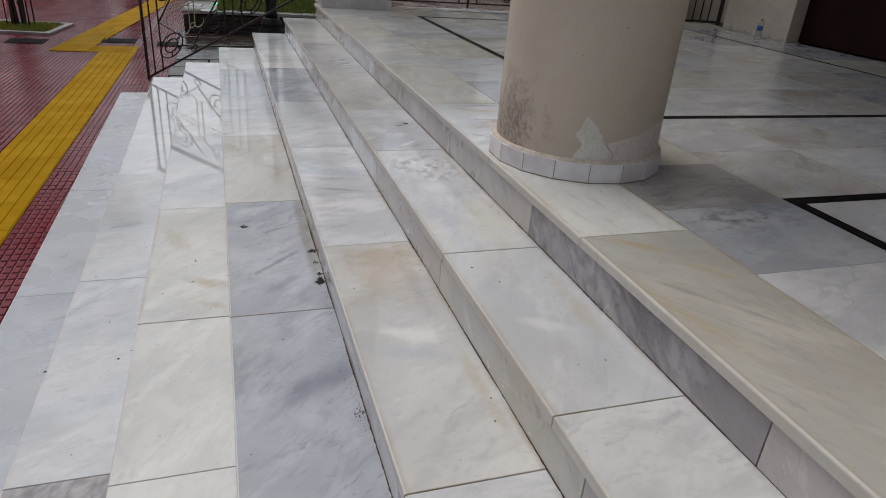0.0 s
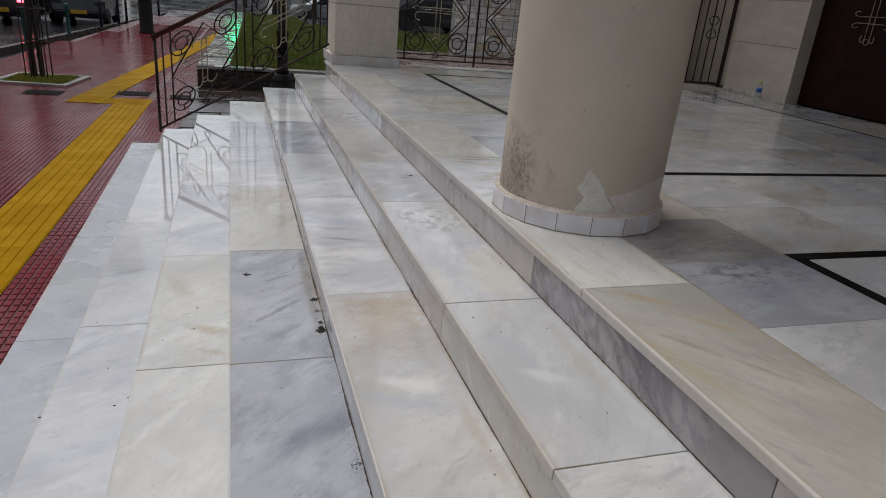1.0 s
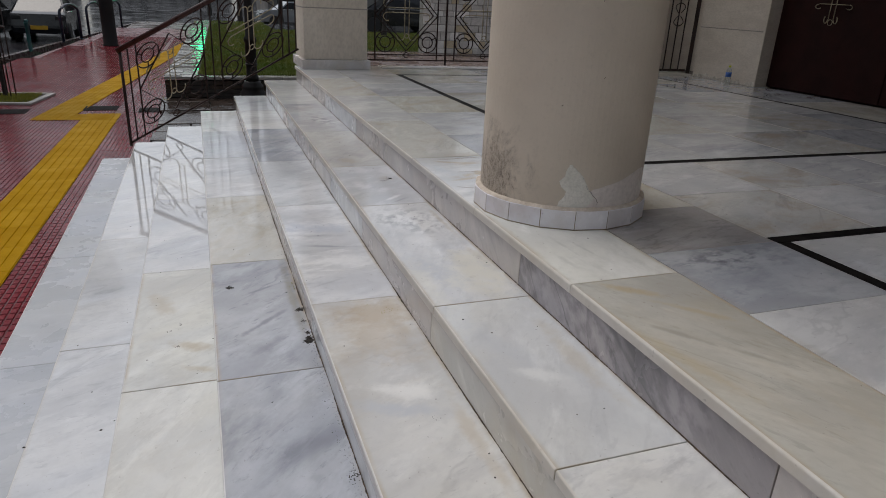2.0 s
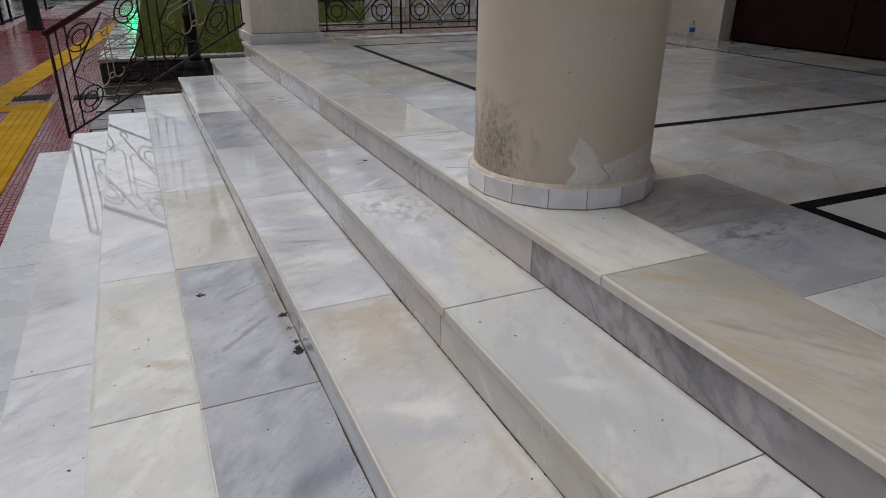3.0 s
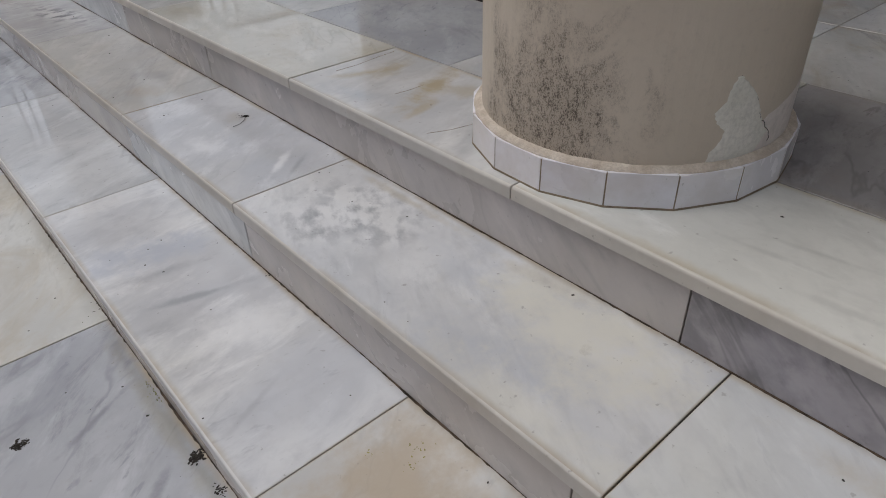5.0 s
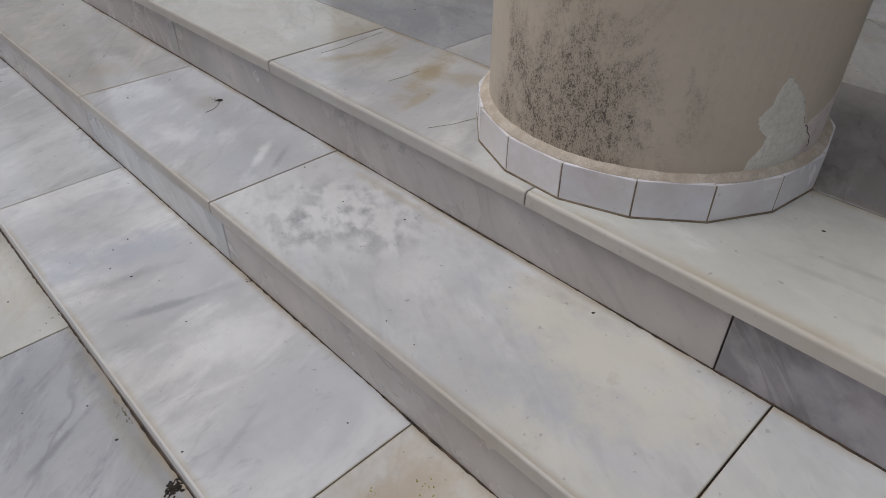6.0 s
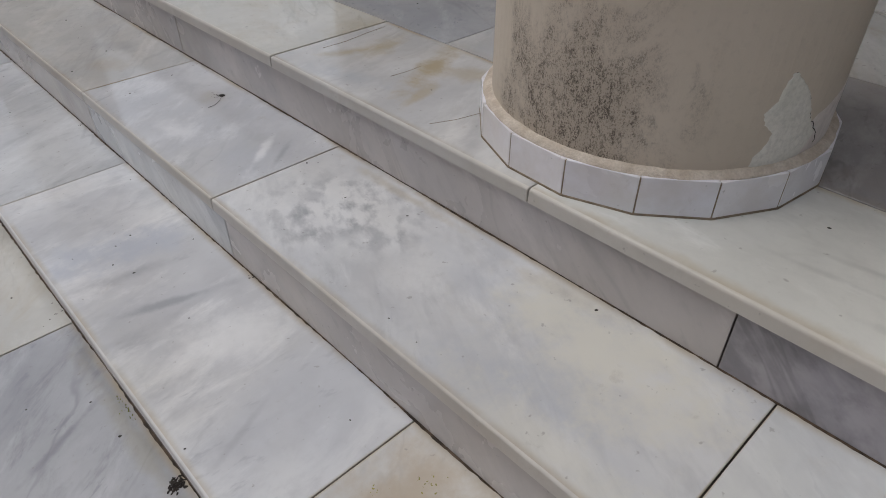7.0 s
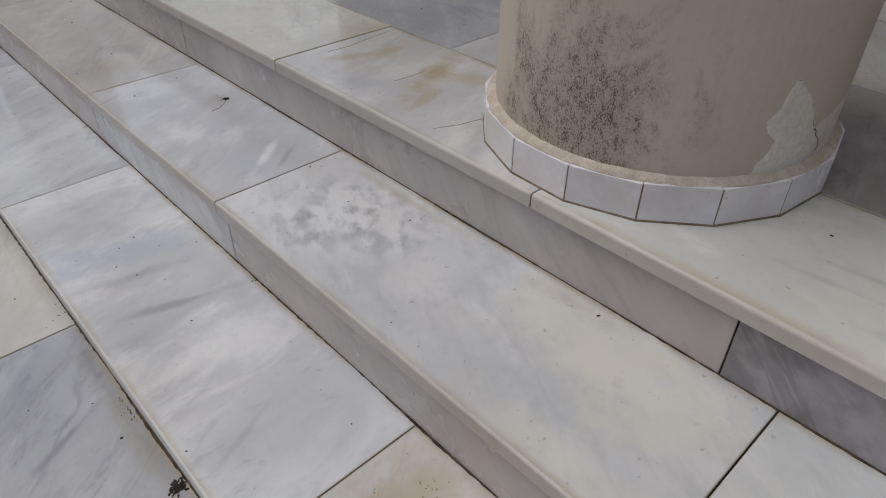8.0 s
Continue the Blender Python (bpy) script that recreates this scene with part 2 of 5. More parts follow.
wall_paint = simple("beige_wall_render", (0.61, 0.545, 0.455), (0.53, 0.465, 0.385), 3, (0.7, 0.9), 0.6, 0.005, 38, stretch=(1, 1, 2.5))
iron = simple("dark_brown_painted_iron", (0.018, 0.010, 0.009), (0.034, 0.016, 0.012), 20, (0.35, 0.6), 0.25, 0.001, 200)
iron.node_tree.nodes["Principled BSDF"].inputs["Specular IOR Level"].default_value = 0.22
rail_red = simple("oxblood_painted_iron", (0.034, 0.012, 0.010), (0.055, 0.018, 0.014), 14, (0.25, 0.45), 0.2, 0.001, 200)
rail_red.node_tree.nodes["Principled BSDF"].inputs["Specular IOR Level"].default_value = 0.3
black_iron = simple("black_painted_iron", (0.009, 0.008, 0.008), (0.018, 0.016, 0.015), 14, (0.35, 0.6), 0.25, 0.002, 150)
black_iron.node_tree.nodes["Principled BSDF"].inputs["Specular IOR Level"].default_value = 0.18
brass = simple("pale_gold_paint", (0.42, 0.36, 0.24), (0.30, 0.25, 0.16), 20, (0.3, 0.5), 0.1, 0.001, 200)
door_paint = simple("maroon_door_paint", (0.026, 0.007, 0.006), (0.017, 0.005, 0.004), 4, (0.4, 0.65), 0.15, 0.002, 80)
door_paint.node_tree.nodes["Principled BSDF"].inputs["Specular IOR Level"].default_value = 0.12
asphalt = simple("wet_asphalt", (0.026, 0.027, 0.031), (0.016, 0.017, 0.02), 0.6, (0.10, 0.26), 0.08, 0.002, 90, shuffle=False)
asphalt.node_tree.nodes["Principled BSDF"].inputs["Specular IOR Level"].default_value = 0.3
soil = simple("wet_dark_soil", (0.045, 0.032, 0.022), (0.022, 0.016, 0.012), 5, (0.4, 0.8), 0.9, 0.02, 40)
kerb_stone = simple("grey_concrete", (0.34, 0.33, 0.31), (0.24, 0.23, 0.21), 5, (0.35, 0.7), 0.6, 0.004, 60)
soffit = simple("white_ceiling_paint", (0.80, 0.76, 0.69), (0.74, 0.70, 0.63), 2, (0.7, 0.9), 0.2, 0.003, 40)
pave_red = simple("wet_red_concrete", (0.23, 0.030, 0.038), (0.155, 0.021, 0.028), 1.1, (0.10, 0.22), 0.12, 0.002, 120, shuffle=False)
pave_red.node_tree.nodes["Principled BSDF"].inputs["Specular IOR Level"].default_value = 0.16
pave_gap = simple("dark_red_joint", (0.14, 0.022, 0.026), (0.095, 0.016, 0.019), 3, (0.15, 0.5), 0.4, 0.003, 120, shuffle=False)
tactile = simple("wet_yellow_concrete", (0.68, 0.36, 0.012), (0.52, 0.25, 0.01), 1.7, (0.22, 0.5), 0.5, 0.002, 90, shuffle=False)
lawn = simple("lawn_ground", (0.045, 0.07, 0.008), (0.05, 0.05, 0.010), 2, (0.7, 0.9), 0.9, 0.02, 50)


# ---- mesh helpers ----
def mesh_ob(name, verts, faces, material, parent=None, label="", smooth=False):
    me = bpy.data.meshes.new(name)
    me.from_pydata(verts, [], faces)
    if material:
        me.materials.append(material)
    if smooth:
        me.shade_smooth()
    ob = new(name, me)
    if parent:
        ob.parent = parent
    if label:
        ob["label"] = label
    return ob


def part(name, bm, material, parent=None, label="", smooth=False):
    me = bpy.data.meshes.new(name)
    bmesh.ops.recalc_face_normals(bm, faces=bm.faces)
    bm.to_mesh(me)
    bm.free()
    me.materials.append(material)
    if smooth:
        me.shade_smooth()
    ob = new(name, me)
    if parent:
        ob.parent = parent
    if label:
        ob["label"] = label
    return ob


def box_in(bm, x0, x1, y0, y1, z0, z1, bevel=0.0, m=None):
    r = bmesh.ops.create_cube(bm, size=1.0)
    t = Matrix.Translation(((x0 + x1) / 2, (y0 + y1) / 2, (z0 + z1) / 2)) @ Matrix.Diagonal((x1 - x0, y1 - y0, z1 - z0, 1))
    bmesh.ops.transform(bm, matrix=(m @ t) if m else t, verts=r["verts"])
    if bevel:
        es = list({e for v in r["verts"] for e in v.link_edges})
        bmesh.ops.bevel(bm, geom=es, offset=bevel, segments=2, affect="EDGES", profile=0.5)
    return bm


def box(name, x0, x1, y0, y1, z0, z1, material, parent=None, bevel=0.004, label=""):
    return part(name, box_in(bmesh.new(), x0, x1, y0, y1, z0, z1, bevel), material, parent, label)


def lathe(profile, seg=48, centre=(0, 0), sharp=False):
    """A turned form: profile is a list of (radius, height)."""
    bm = bmesh.new()
    rings = []
    for r, z in profile:
        rings.append([bm.verts.new((centre[0] + r * math.cos(2 * math.pi * k / seg), centre[1] + r * math.sin(2 * math.pi * k / seg), z)) for k in range(seg)])
    for p, q in zip(rings, rings[1:]):
        for k in range(seg):
            bm.faces.new((p[k], p[(k + 1) % seg], q[(k + 1) % seg], q[k]))
    bm.faces.new(rings[0])
    bm.faces.new(rings[-1])
    return bm


def tube_in(bm, pts, r, sides=6, closed=False):
    """A round bar along a line of points, mitred at its corners."""
    pts = [Vector(p) for p in pts]
    rings = []
    cnt = len(pts)
    for i, p in enumerate(pts):
        a = pts[i - 1] if (i or closed) else p
        b = pts[(i + 1) % cnt] if (i < cnt - 1 or closed) else p
        d = (b - a).normalized()
        up = Vector((0, 1, 0)) if abs(d.y) < 0.9 else Vector((0, 0, 1))
        u = d.cross(up).normalized()
        w = d.cross(u)
        rings.append([bm.verts.new(p + r * (math.cos(2 * math.pi * k / sides) * u + math.sin(2 * math.pi * k / sides) * w)) for k in range(sides)])
    pairs = list(zip(rings, rings[1:])) + ([(rings[-1], rings[0])] if closed else [])
    for p, q in pairs:
        for k in range(sides):
            bm.faces.new((p[k], p[(k + 1) % sides], q[(k + 1) % sides], q[k]))
    if not closed:
        bm.faces.new(rings[0])
        bm.faces.new(rings[-1])
    return bm


def tube(name, pts, r, material, parent=None, sides=6, closed=False, label="", smooth=True):
    return part(name, tube_in(bmesh.new(), pts, r, sides, closed), material, parent, label, smooth)


def empty(name, at=(0, 0, 0), label="", category="", group="", kind=""):
    ob = new(name)
    ob.location = at
    ob.empty_display_size = 0.1
    return tagged(ob, label, category, group, kind)


rnd = random.Random(7)


def slab(name, x0, x1, y0, y1, z0, z1, material, parent, nose=0.0, end=0.0014):
    """A cut stone slab with a rounded front edge towards -x and small arrises; it lies a hair uneven."""
    b = 0.001
    prof = [(x0, z0)]
    if nose:
        for k in range(5):
            a = math.pi - k * math.pi / 8
            prof.append((x0 + nose + nose * math.cos(a), z1 - nose + nose * math.sin(a)))
    else:
        prof += [(x0, z1 - b), (x0 + b, z1)]
    prof += [(x1 - b, z1), (x1, z1 - b), (x1, z0)]
    dz0, dz1 = rnd.uniform(-0.0006, 0.0006), rnd.uniform(-0.0006, 0.0006)
    verts, faces, cnt = [], [], len(prof)
    xm, zm = (x0 + x1) / 2, (z0 + z1) / 2
    for y, s, dz in ((y0, b, dz0), (y0 + end, 0, dz0), (y1 - end, 0, dz1), (y1, b, dz1)):
        for x, z in prof:
            verts.append((x + (s if x < xm else -s), y, z - (s if z > zm else 0) + dz))
    for r in range(3):
        for k in range(cnt):
            a, c = r * cnt + k, r * cnt + (k + 1) % cnt
            faces.append((a, a + cnt, c + cnt, c))
    faces.append(tuple(range(cnt)))
    faces.append(tuple(reversed(range(3 * cnt, 4 * cnt))))
    o = Vector((x0, y0, z1))
    ob = mesh_ob(name, [tuple(Vector(v) - o) for v in verts], faces, material, parent)
    ob.location = o
    if nose:
        ob.data.materials.append(honed_edge if z1 > -0.25 else honed_white)
        for k, p in enumerate(ob.data.polygons):
            if k < 3 * cnt and k % cnt <= 4:
                p.material_index = 1
    return ob


# ---- plan ----
RISE = 0.1650
NOSE = [-1.015, -0.675, -0.333, 0.015, 0.373, 0.708, 1.047]     # front edge of each tread, lowest first; the last is the platform
TOP = [-0.990, -0.826, -0.661, -0.497, -0.333, -0.163, 0.0]
GROUND = -1.155
Y0, Y1 = -4.0, 7.85
COL = (1.4170, 2.4710)
GAP = 0.0016


def runs(joints):
    js = [Y0] + [j for j in joints if Y0 < j < Y1] + [Y1]
    return list(zip(js, js[1:]))


# ---- stairs ----
stairs = empty("stairs", (0, 0, 0), "wide flight of wet veined marble steps with brown joints", "stairs", kind="structure")
bm = bmesh.new()
for k in range(6):
    box_in(bm, NOSE[k] + 0.036, 1.09, Y0, Y1 - 0.004, GROUND - 0.05 if k == 0 else TOP[k - 1] - 0.03, TOP[k] - 0.005)
part("stair_core", bm, grout, stairs)
U = stone_riser
W, C, G, D, R, K, P, L = stone_white, stone_clear, stone_grey, stone_dark, stone_rust, stone_cream, stone_pale, stone_pool


def single(name, x0, y0, light, dark, streak, stain, turn, marks, stain_col=(0.46, 0.365, 0.21), **more):
    """The stone of one slab whose corner lies at x0, y0; its marks are given by their place on the plan."""
    own = tuple((k, x - x0, y - y0, rx, ry, ang, amount) for k, x, y, rx, ry, ang, amount in marks)
    return marble(name, light, dark, streak, stain, stain_col, turn=turn, marks=own, wet=WET, edge=0.8, **more)


T5, T4, T3, T2, E6 = NOSE[5], NOSE[4], NOSE[3], NOSE[2], NOSE[6]
spotted = single("spotted_white_marble", T5, 1.97, (0.83, 0.83, 0.82), (0.40, 0.41, 0.44), 0.22, 0.03, -65, (
    ("spots", 0.89, 2.84, 0.19, 0.26, 30, 1.0), ("cool", 0.80, 2.30, 0.08, 0.22, 12, 0.55), ("cool", 0.93, 2.5, 0.05, 0.16, -10, 0.35), ("brown", 1.03, 2.36, 0.03, 0.20, 5, 0.32), ("brown", 1.03, 2.80, 0.02, 0.25, 0, 0.4), ("pale", 0.95, 2.15, 0.05, 0.2, 20, 0.5), ("warm", 0.96, 2.2, 0.16, 0.3, 0, 0.9), ("warm", 0.74, 2.15, 0.06, 0.3, 0, 0.6)))
streaked = single("pale_streaked_marble", T5, 3.09, (0.77, 0.775, 0.785), (0.38, 0.39, 0.43), 0.45, 0.04, -35, (
    ("pale", 0.91, 3.20, 0.14, 0.016, 39, 0.85), ("pale", 0.80, 3.45, 0.05, 0.09, 20, 0.7), ("grey", 0.93, 3.15, 0.10, 0.012, 39, 0.55), ("brown", 0.97, 3.58, 0.05, 0.06, 0, 0.25)))
banded = single("cool_banded_marble", T4, 2.43, (0.845, 0.85, 0.855), (0.38, 0.395, 0.44), 0.35, 0.03, -8, (
    ("grey", 0.56, 3.03, 0.17, 0.016, -15, 0.75), ("cool", 0.52, 3.30, 0.22, 0.10, -6, 0.9), ("grey", 0.50, 3.19, 0.16, 0.025, -8, 0.5), ("pale", 0.57, 2.85, 0.14, 0.12, 0, 0.6), ("grey", 0.48, 2.62, 0.10, 0.01, 25, 0.3)))
tawny = single("tawny_stained_marble", T4, 1.15, (0.75, 0.745, 0.72), (0.44, 0.44, 0.45), 0.5, 0.12, -30, (
    ("brown", 0.56, 2.10, 0.17, 0.24, 10, 0.55), ("brown", 0.60, 2.30, 0.22, 0.16, 0, 0.75), ("pale", 0.56, 1.77, 0.17, 0.05, -20, 0.85), ("cool", 0.52, 1.68, 0.18, 0.04, -25, 0.9), ("brown", 0.68, 1.5, 0.03, 0.3, 0, 0.45)),
    (0.47, 0.375, 0.255))
slaty = single("slaty_streaked_marble", T3, 2.24, (0.52, 0.54, 0.585), (0.20, 0.22, 0.275), 0.75, 0.0, -46, (
    ("grey", 0.20, 2.63, 0.20, 0.018, 45, 0.8), ("grey", 0.25, 2.99, 0.13, 0.012, 30, 0.8), ("grey", 0.22, 2.45, 0.16, 0.03, 45, 0.5), ("pale", 0.12, 3.22, 0.12, 0.06, 40, 0.45), ("brown", 0.355, 2.85, 0.03, 0.5, 0, 0.55)), (0.26, 0.25, 0.19))
milky = single("milky_dappled_marble", T5, 1.14, (0.74, 0.75, 0.74), (0.50, 0.51, 0.53), 0.3, 0.03, -60, (
    ("spots", 0.90, 1.42, 0.08, 0.12, 20, 0.45), ("brown", 1.0, 1.60, 0.04, 0.30, 0, 0.35), ("pale", 0.86, 1.50, 0.10, 0.04, -30, 0.8), ("cool", 0.80, 1.72, 0.07, 0.2, 15, 0.4)))
buttery = single("buttery_veined_marble", T2, 2.52, (0.80, 0.80, 0.745), (0.50, 0.49, 0.46), 0.3, 0.06, -40, (
    ("brown", -0.08, 2.82, 0.12, 0.05, -35, 0.6), ("brown", -0.22, 3.28, 0.06, 0.22, 20, 0.42), ("brown", -0.05, 2.62, 0.1, 0.03, -30, 0.5), ("grey", -0.15, 3.6, 0.12, 0.02, 10, 0.3)))
greenish = single("greenish_white_marble", E6, 1.70, (0.86, 0.86, 0.805), (0.50, 0.51, 0.48), 0.14, 0.02, -85, (
    ("grey", 1.19, 2.02, 0.012, 0.14, 4, 0.4), ("grey", 1.25, 1.95, 0.01, 0.12, 8, 0.35), ("grey", 1.13, 1.86, 0.012, 0.10, 5, 0.3), ("brown", 1.06, 2.1, 0.02, 0.35, 0, 0.35)))
veined = single("brown_veined_marble", E6, 2.475, (0.76, 0.755, 0.735), (0.42, 0.42, 0.43), 0.35, 0.08, -15, (
    ("brown", 1.30, 3.00, 0.17, 0.05, 25, 0.9), ("brown", 1.30, 3.20, 0.12, 0.05, 10, 0.6), ("brown", 1.24, 3.22, 0.12, 0.03, -20, 0.65), ("brown", 1.16, 2.90, 0.10, 0.02, 15, 0.6), ("brown", 1.34, 2.90, 0.05, 0.12, 40, 0.5), ("cool", 1.12, 3.10, 0.05, 0.15, 15, 0.7), ("grey", 1.15, 2.70, 0.12, 0.03, 30, 0.4)))
sandy = single("sand_streaked_marble", E6, 0.62, (0.61, 0.59, 0.52), (0.36, 0.335, 0.285), 0.45, 0.25, -125, (
    ("brown", 1.20, 1.62, 0.03, 0.13, 48, 0.8), ("brown", 1.30, 1.45, 0.02, 0.16, 42, 0.6), ("grey", 1.17, 1.34, 0.014, 0.14, 36, 0.6), ("grey", 1.28, 1.2, 0.016, 0.14, 36, 0.6), ("brown", 1.10, 1.2, 0.03, 0.30, 12, 0.5)))
mottled = single("mottled_white_marble", T5, 3.86, (0.73, 0.72, 0.69), (0.44, 0.44, 0.44), 0.35, 0.12, -55, (
    ("grey", 0.93, 4.15, 0.06, 0.14, 20, 0.35), ("brown", 0.85, 4.0, 0.07, 0.1, 0, 0.3)))
TREADS = [
    ([-2.4, -0.8, 0.6, 2.0, 3.43, 4.90, 6.2], [P, P, P, P, P, P, P, P]),
    ([-2.6, -1.0, 0.6, 1.90, 3.23, 4.74, 6.73], [W, G, stone_ice, D, stone_ice, stone_ice, L, L]),
    ([-2.0, -0.6, 0.5, 1.67, 2.52, 3.69, 5.06, 6.3], [W, W, W, C, C, buttery, L, L, L]),
    ([-2.2, -1.0, 0.2, 1.1, 2.24, 3.33, 4.49, 5.6, 6.7], [W, W, W, G, G, slaty, K, W, stone_ice, W]),
    ([-1.4, 0.0, 1.15, 2.43, 3.70, 4.75, 5.93, 6.9], [W, W, W, tawny, banded, stone_ice, G, W, stone_ice]),
    ([-2.0, -0.9, 0.2, 1.14, 1.97, 3.09, 3.86, 4.9, 6.2], [W, W, W, W, milky, spotted, streaked, mottled, stone_blot, W]),
]
for k, (joints, kinds) in enumerate(TREADS):
    for (a, b), stone in zip(runs(joints), kinds):
        slab("tread_slab", NOSE[k] - 0.004, NOSE[k + 1] + 0.0116, a + GAP, b - GAP, TOP[k] - 0.030, TOP[k], stone, stairs, 0.005)
X, Y = riser_white, riser_cream
RISERS = [
    ([-2, 0, 1.5, 3.0, 4.4, 5.9], [X, X, X, X, X, X, X]),
    ([-2, 0, 1.1, 2.7, 4.1, 5.6], [X, X, X, X, X, X, X]),
    ([-2, -0.5, 1.2, 2.3, 3.6, 5.2], [X, X, Y, X, X, X, X]),
    ([-2, -0.5, 1.0, 2.6, 3.9, 5.2], [X, Y, X, X, Y, X, X]),
    ([-2, -0.2, 1.25, 2.52, 3.7, 5.1, 6.3], [U, U, U, X, U, U, X, U]),
    ([-1.6, -0.3, 1.0, 2.03, 3.08, 3.91, 5.0, 6.3], [U, U, U, Y, U, X, U, U, X]),
    ([-1.5, -0.2, 0.9, 2.07, 3.94, 4.75, 6.0], [U, stone_lilac, U, stone_lilac, U, U, X, U]),
]
for k, (joints, kinds) in enumerate(RISERS):
    low = GROUND if k == 0 else TOP[k - 1]
    for (a, b), stone in zip(runs(joints), kinds):
        slab("riser_slab", NOSE[k] + 0.012, NOSE[k] + 0.032, a + GAP, b - GAP, low + 0.0004, TOP[k] - 0.0305, stone, stairs)

# ---- platform ----
platform = empty("platform_floor", (0, 0, 0), "wet polished marble porch floor with black marble borders", "floor", kind="structure")
box("floor_bed", 1.085, 6.4, Y0, Y1 - 0.004, GROUND - 0.05, -0.0055, grout, platform, 0)
EDGE = ([-2.6, -1.5, -0.4, 0.62, 1.70, 2.475, 3.345, 4.40, 5.55, 6.70], [W, K, W, K, sandy, greenish, veined, K, W, K, W])
for (a, b), stone in zip(runs(EDGE[0]), EDGE[1]):
    slab("edge_slab", NOSE[6] - 0.004, 1.436 - 0.002, a + GAP, b - GAP, -0.030, 0.0, stone, platform, 0.007)
BAND = ([-2.6, -1.7, -0.8, 0.1, 0.85, 1.395, 1.865, 2.31, 2.72, 3.10, 3.9, 4.7, 5.5, 6.3, 7.0], [W, G, W, G, W, W, stone_cloudy, stone_brown, K, W, G, W, K, W, W, W])
for (a, b), stone in zip(runs(BAND[0]), BAND[1]):
    slab("floor_slab", 1.436 + 0.002, 2.0 - 0.002, a + GAP, b - GAP, -0.030, 0.0, stone, platform)


def field(xs, ys, kinds, seed):
    r = random.Random(seed)
    for x0, x1 in zip(xs, xs[1:]):
        for y0, y1 in zip(ys, ys[1:]):
            slab("floor_slab", x0 + GAP, x1 - GAP, y0 + GAP, y1 - GAP, -0.030, 0.0, r.choice(kinds), platform)


def strip(x0, x1, y0, y1):
    slab("border_strip", x0 + GAP, x1 - GAP, y0 + GAP, y1 - GAP, -0.030, 0.0, stone_black, platform)


B = 0.06
XR = 5.25
field([2.0, 2.57, 3.08, 3.71, 4.4, 5.0, 5.7, 6.05], [1.91, 2.465, 3.02], [K, R, W, G, W], 3)
strip(2.0, XR, 3.02, 3.02 + B), strip(2.0, XR, 7.0, 7.0 + B), strip(2.0, 2.0 + B, 3.02 + B, 7.0), strip(XR - B, XR, 3.02 + B, 7.0)
field([2.0 + B, 2.72, 3.4, 4.1, 4.75, XR - B], [3.02 + B, 3.75, 4.4, 5.05, 5.7, 6.35, 7.0], [G, W, R, R, W, K, W], 5)
strip(2.0, XR, 1.91 - B, 1.91), strip(2.0, 2.0 + B, -2.1, 1.91 - B), strip(XR - B, XR, -2.1, 1.91 - B), strip(2.0, XR, -2.1 - B, -2.1)
field([2.0 + B, 2.72, 3.4, 4.1, 4.75, XR - B], [-2.1, -1.4, -0.7, 0.0, 0.65, 1.25, 1.91 - B], [W, K, W, R, W], 8)
field([XR, 6.05], [3.02, 4.0, 5.0, 6.0, 7.06], [W, G, K], 9)
field([XR, 6.05], [-2.1 - B, -1.0, 0.0, 1.0, 1.91], [W, G, K], 10)
field([2.0, 3.0, 4.0, 5.0, 6.05], [7.06, 7.6], [W, K, G], 11)
field([2.0, 3.0, 4.0, 5.0, 6.05], [Y0, -3.1, -2.16], [W, K, G], 12)
for a, b in zip((2.0, 2.9, 3.9, 4.9), (2.9, 3.9, 4.9, 5.9)):
    slab("threshold_slab", a + GAP, b - GAP, 7.603, Y1, -0.03, 0.012, stone_white, platform, 0.004)

# ---- column ----
column = empty("column", (*COL, 0), "stout round cream rendered column, mouldy and peeling above a marble skirting", "column", kind="structure")
column.location = (*COL, 0)
m, n, l, b = nodes_of("aged_cream_column_paint")
v = coords(n, l, shuffle=False)
big, fine = noise_of(n, l, v, 2.5, 5), noise_of(n, l, v, 70, 4, 0.6)
col = mix(n, l, mono(n, l, big, 0.3, 0.0, 0.7, 1.0), (0.665, 0.59, 0.485), (0.59, 0.52, 0.42))
col = mix(n, l, mono(n, l, fine, 0.5, 0.0, 0.8, 0.2), col, (0.40, 0.36, 0.31))
column_paint, cn, cl, cb = m, n, l, b
# mould: specks gathered on the weather side, close above the skirting
tcn = n.new("ShaderNodeTexCoord")
sep = n.new("ShaderNodeSeparateXYZ")
l.new(tcn.outputs["Object"], sep.inputs[0])
ang = n.new("ShaderNodeMath")
ang.operation = "ARCTAN2"
flip = n.new("ShaderNodeVectorMath")
flip.operation = "SCALE"
flip.inputs["Scale"].default_value = -1.0
l.new(tcn.outputs["Object"], flip.inputs[0])
sep2 = n.new("ShaderNodeSeparateXYZ")
l.new(flip.outputs[0], sep2.inputs[0])
l.new(sep2.outputs[1], ang.inputs[0])
l.new(sep2.outputs[0], ang.inputs[1])


def bell(n, l, value, mid, half):
    d = n.new("ShaderNodeMath")
    d.operation = "SUBTRACT"
    l.new(value, d.inputs[0])
    d.inputs[1].default_value = mid
    q = n.new("ShaderNodeMath")
    q.operation = "ABSOLUTE"
    l.new(d.outputs[0], q.inputs[0])
    return mono(n, l, q.outputs[0], half * 0.15, 1.0, half, 0.0)


def times(n, l, a, b):
    q = n.new("ShaderNodeMath")
    q.operation = "MULTIPLY"
    l.new(a, q.inputs[0])
    if isinstance(b, float):
        q.inputs[1].default_value = b
    else:
        l.new(b, q.inputs[1])
    return q.outputs[0]


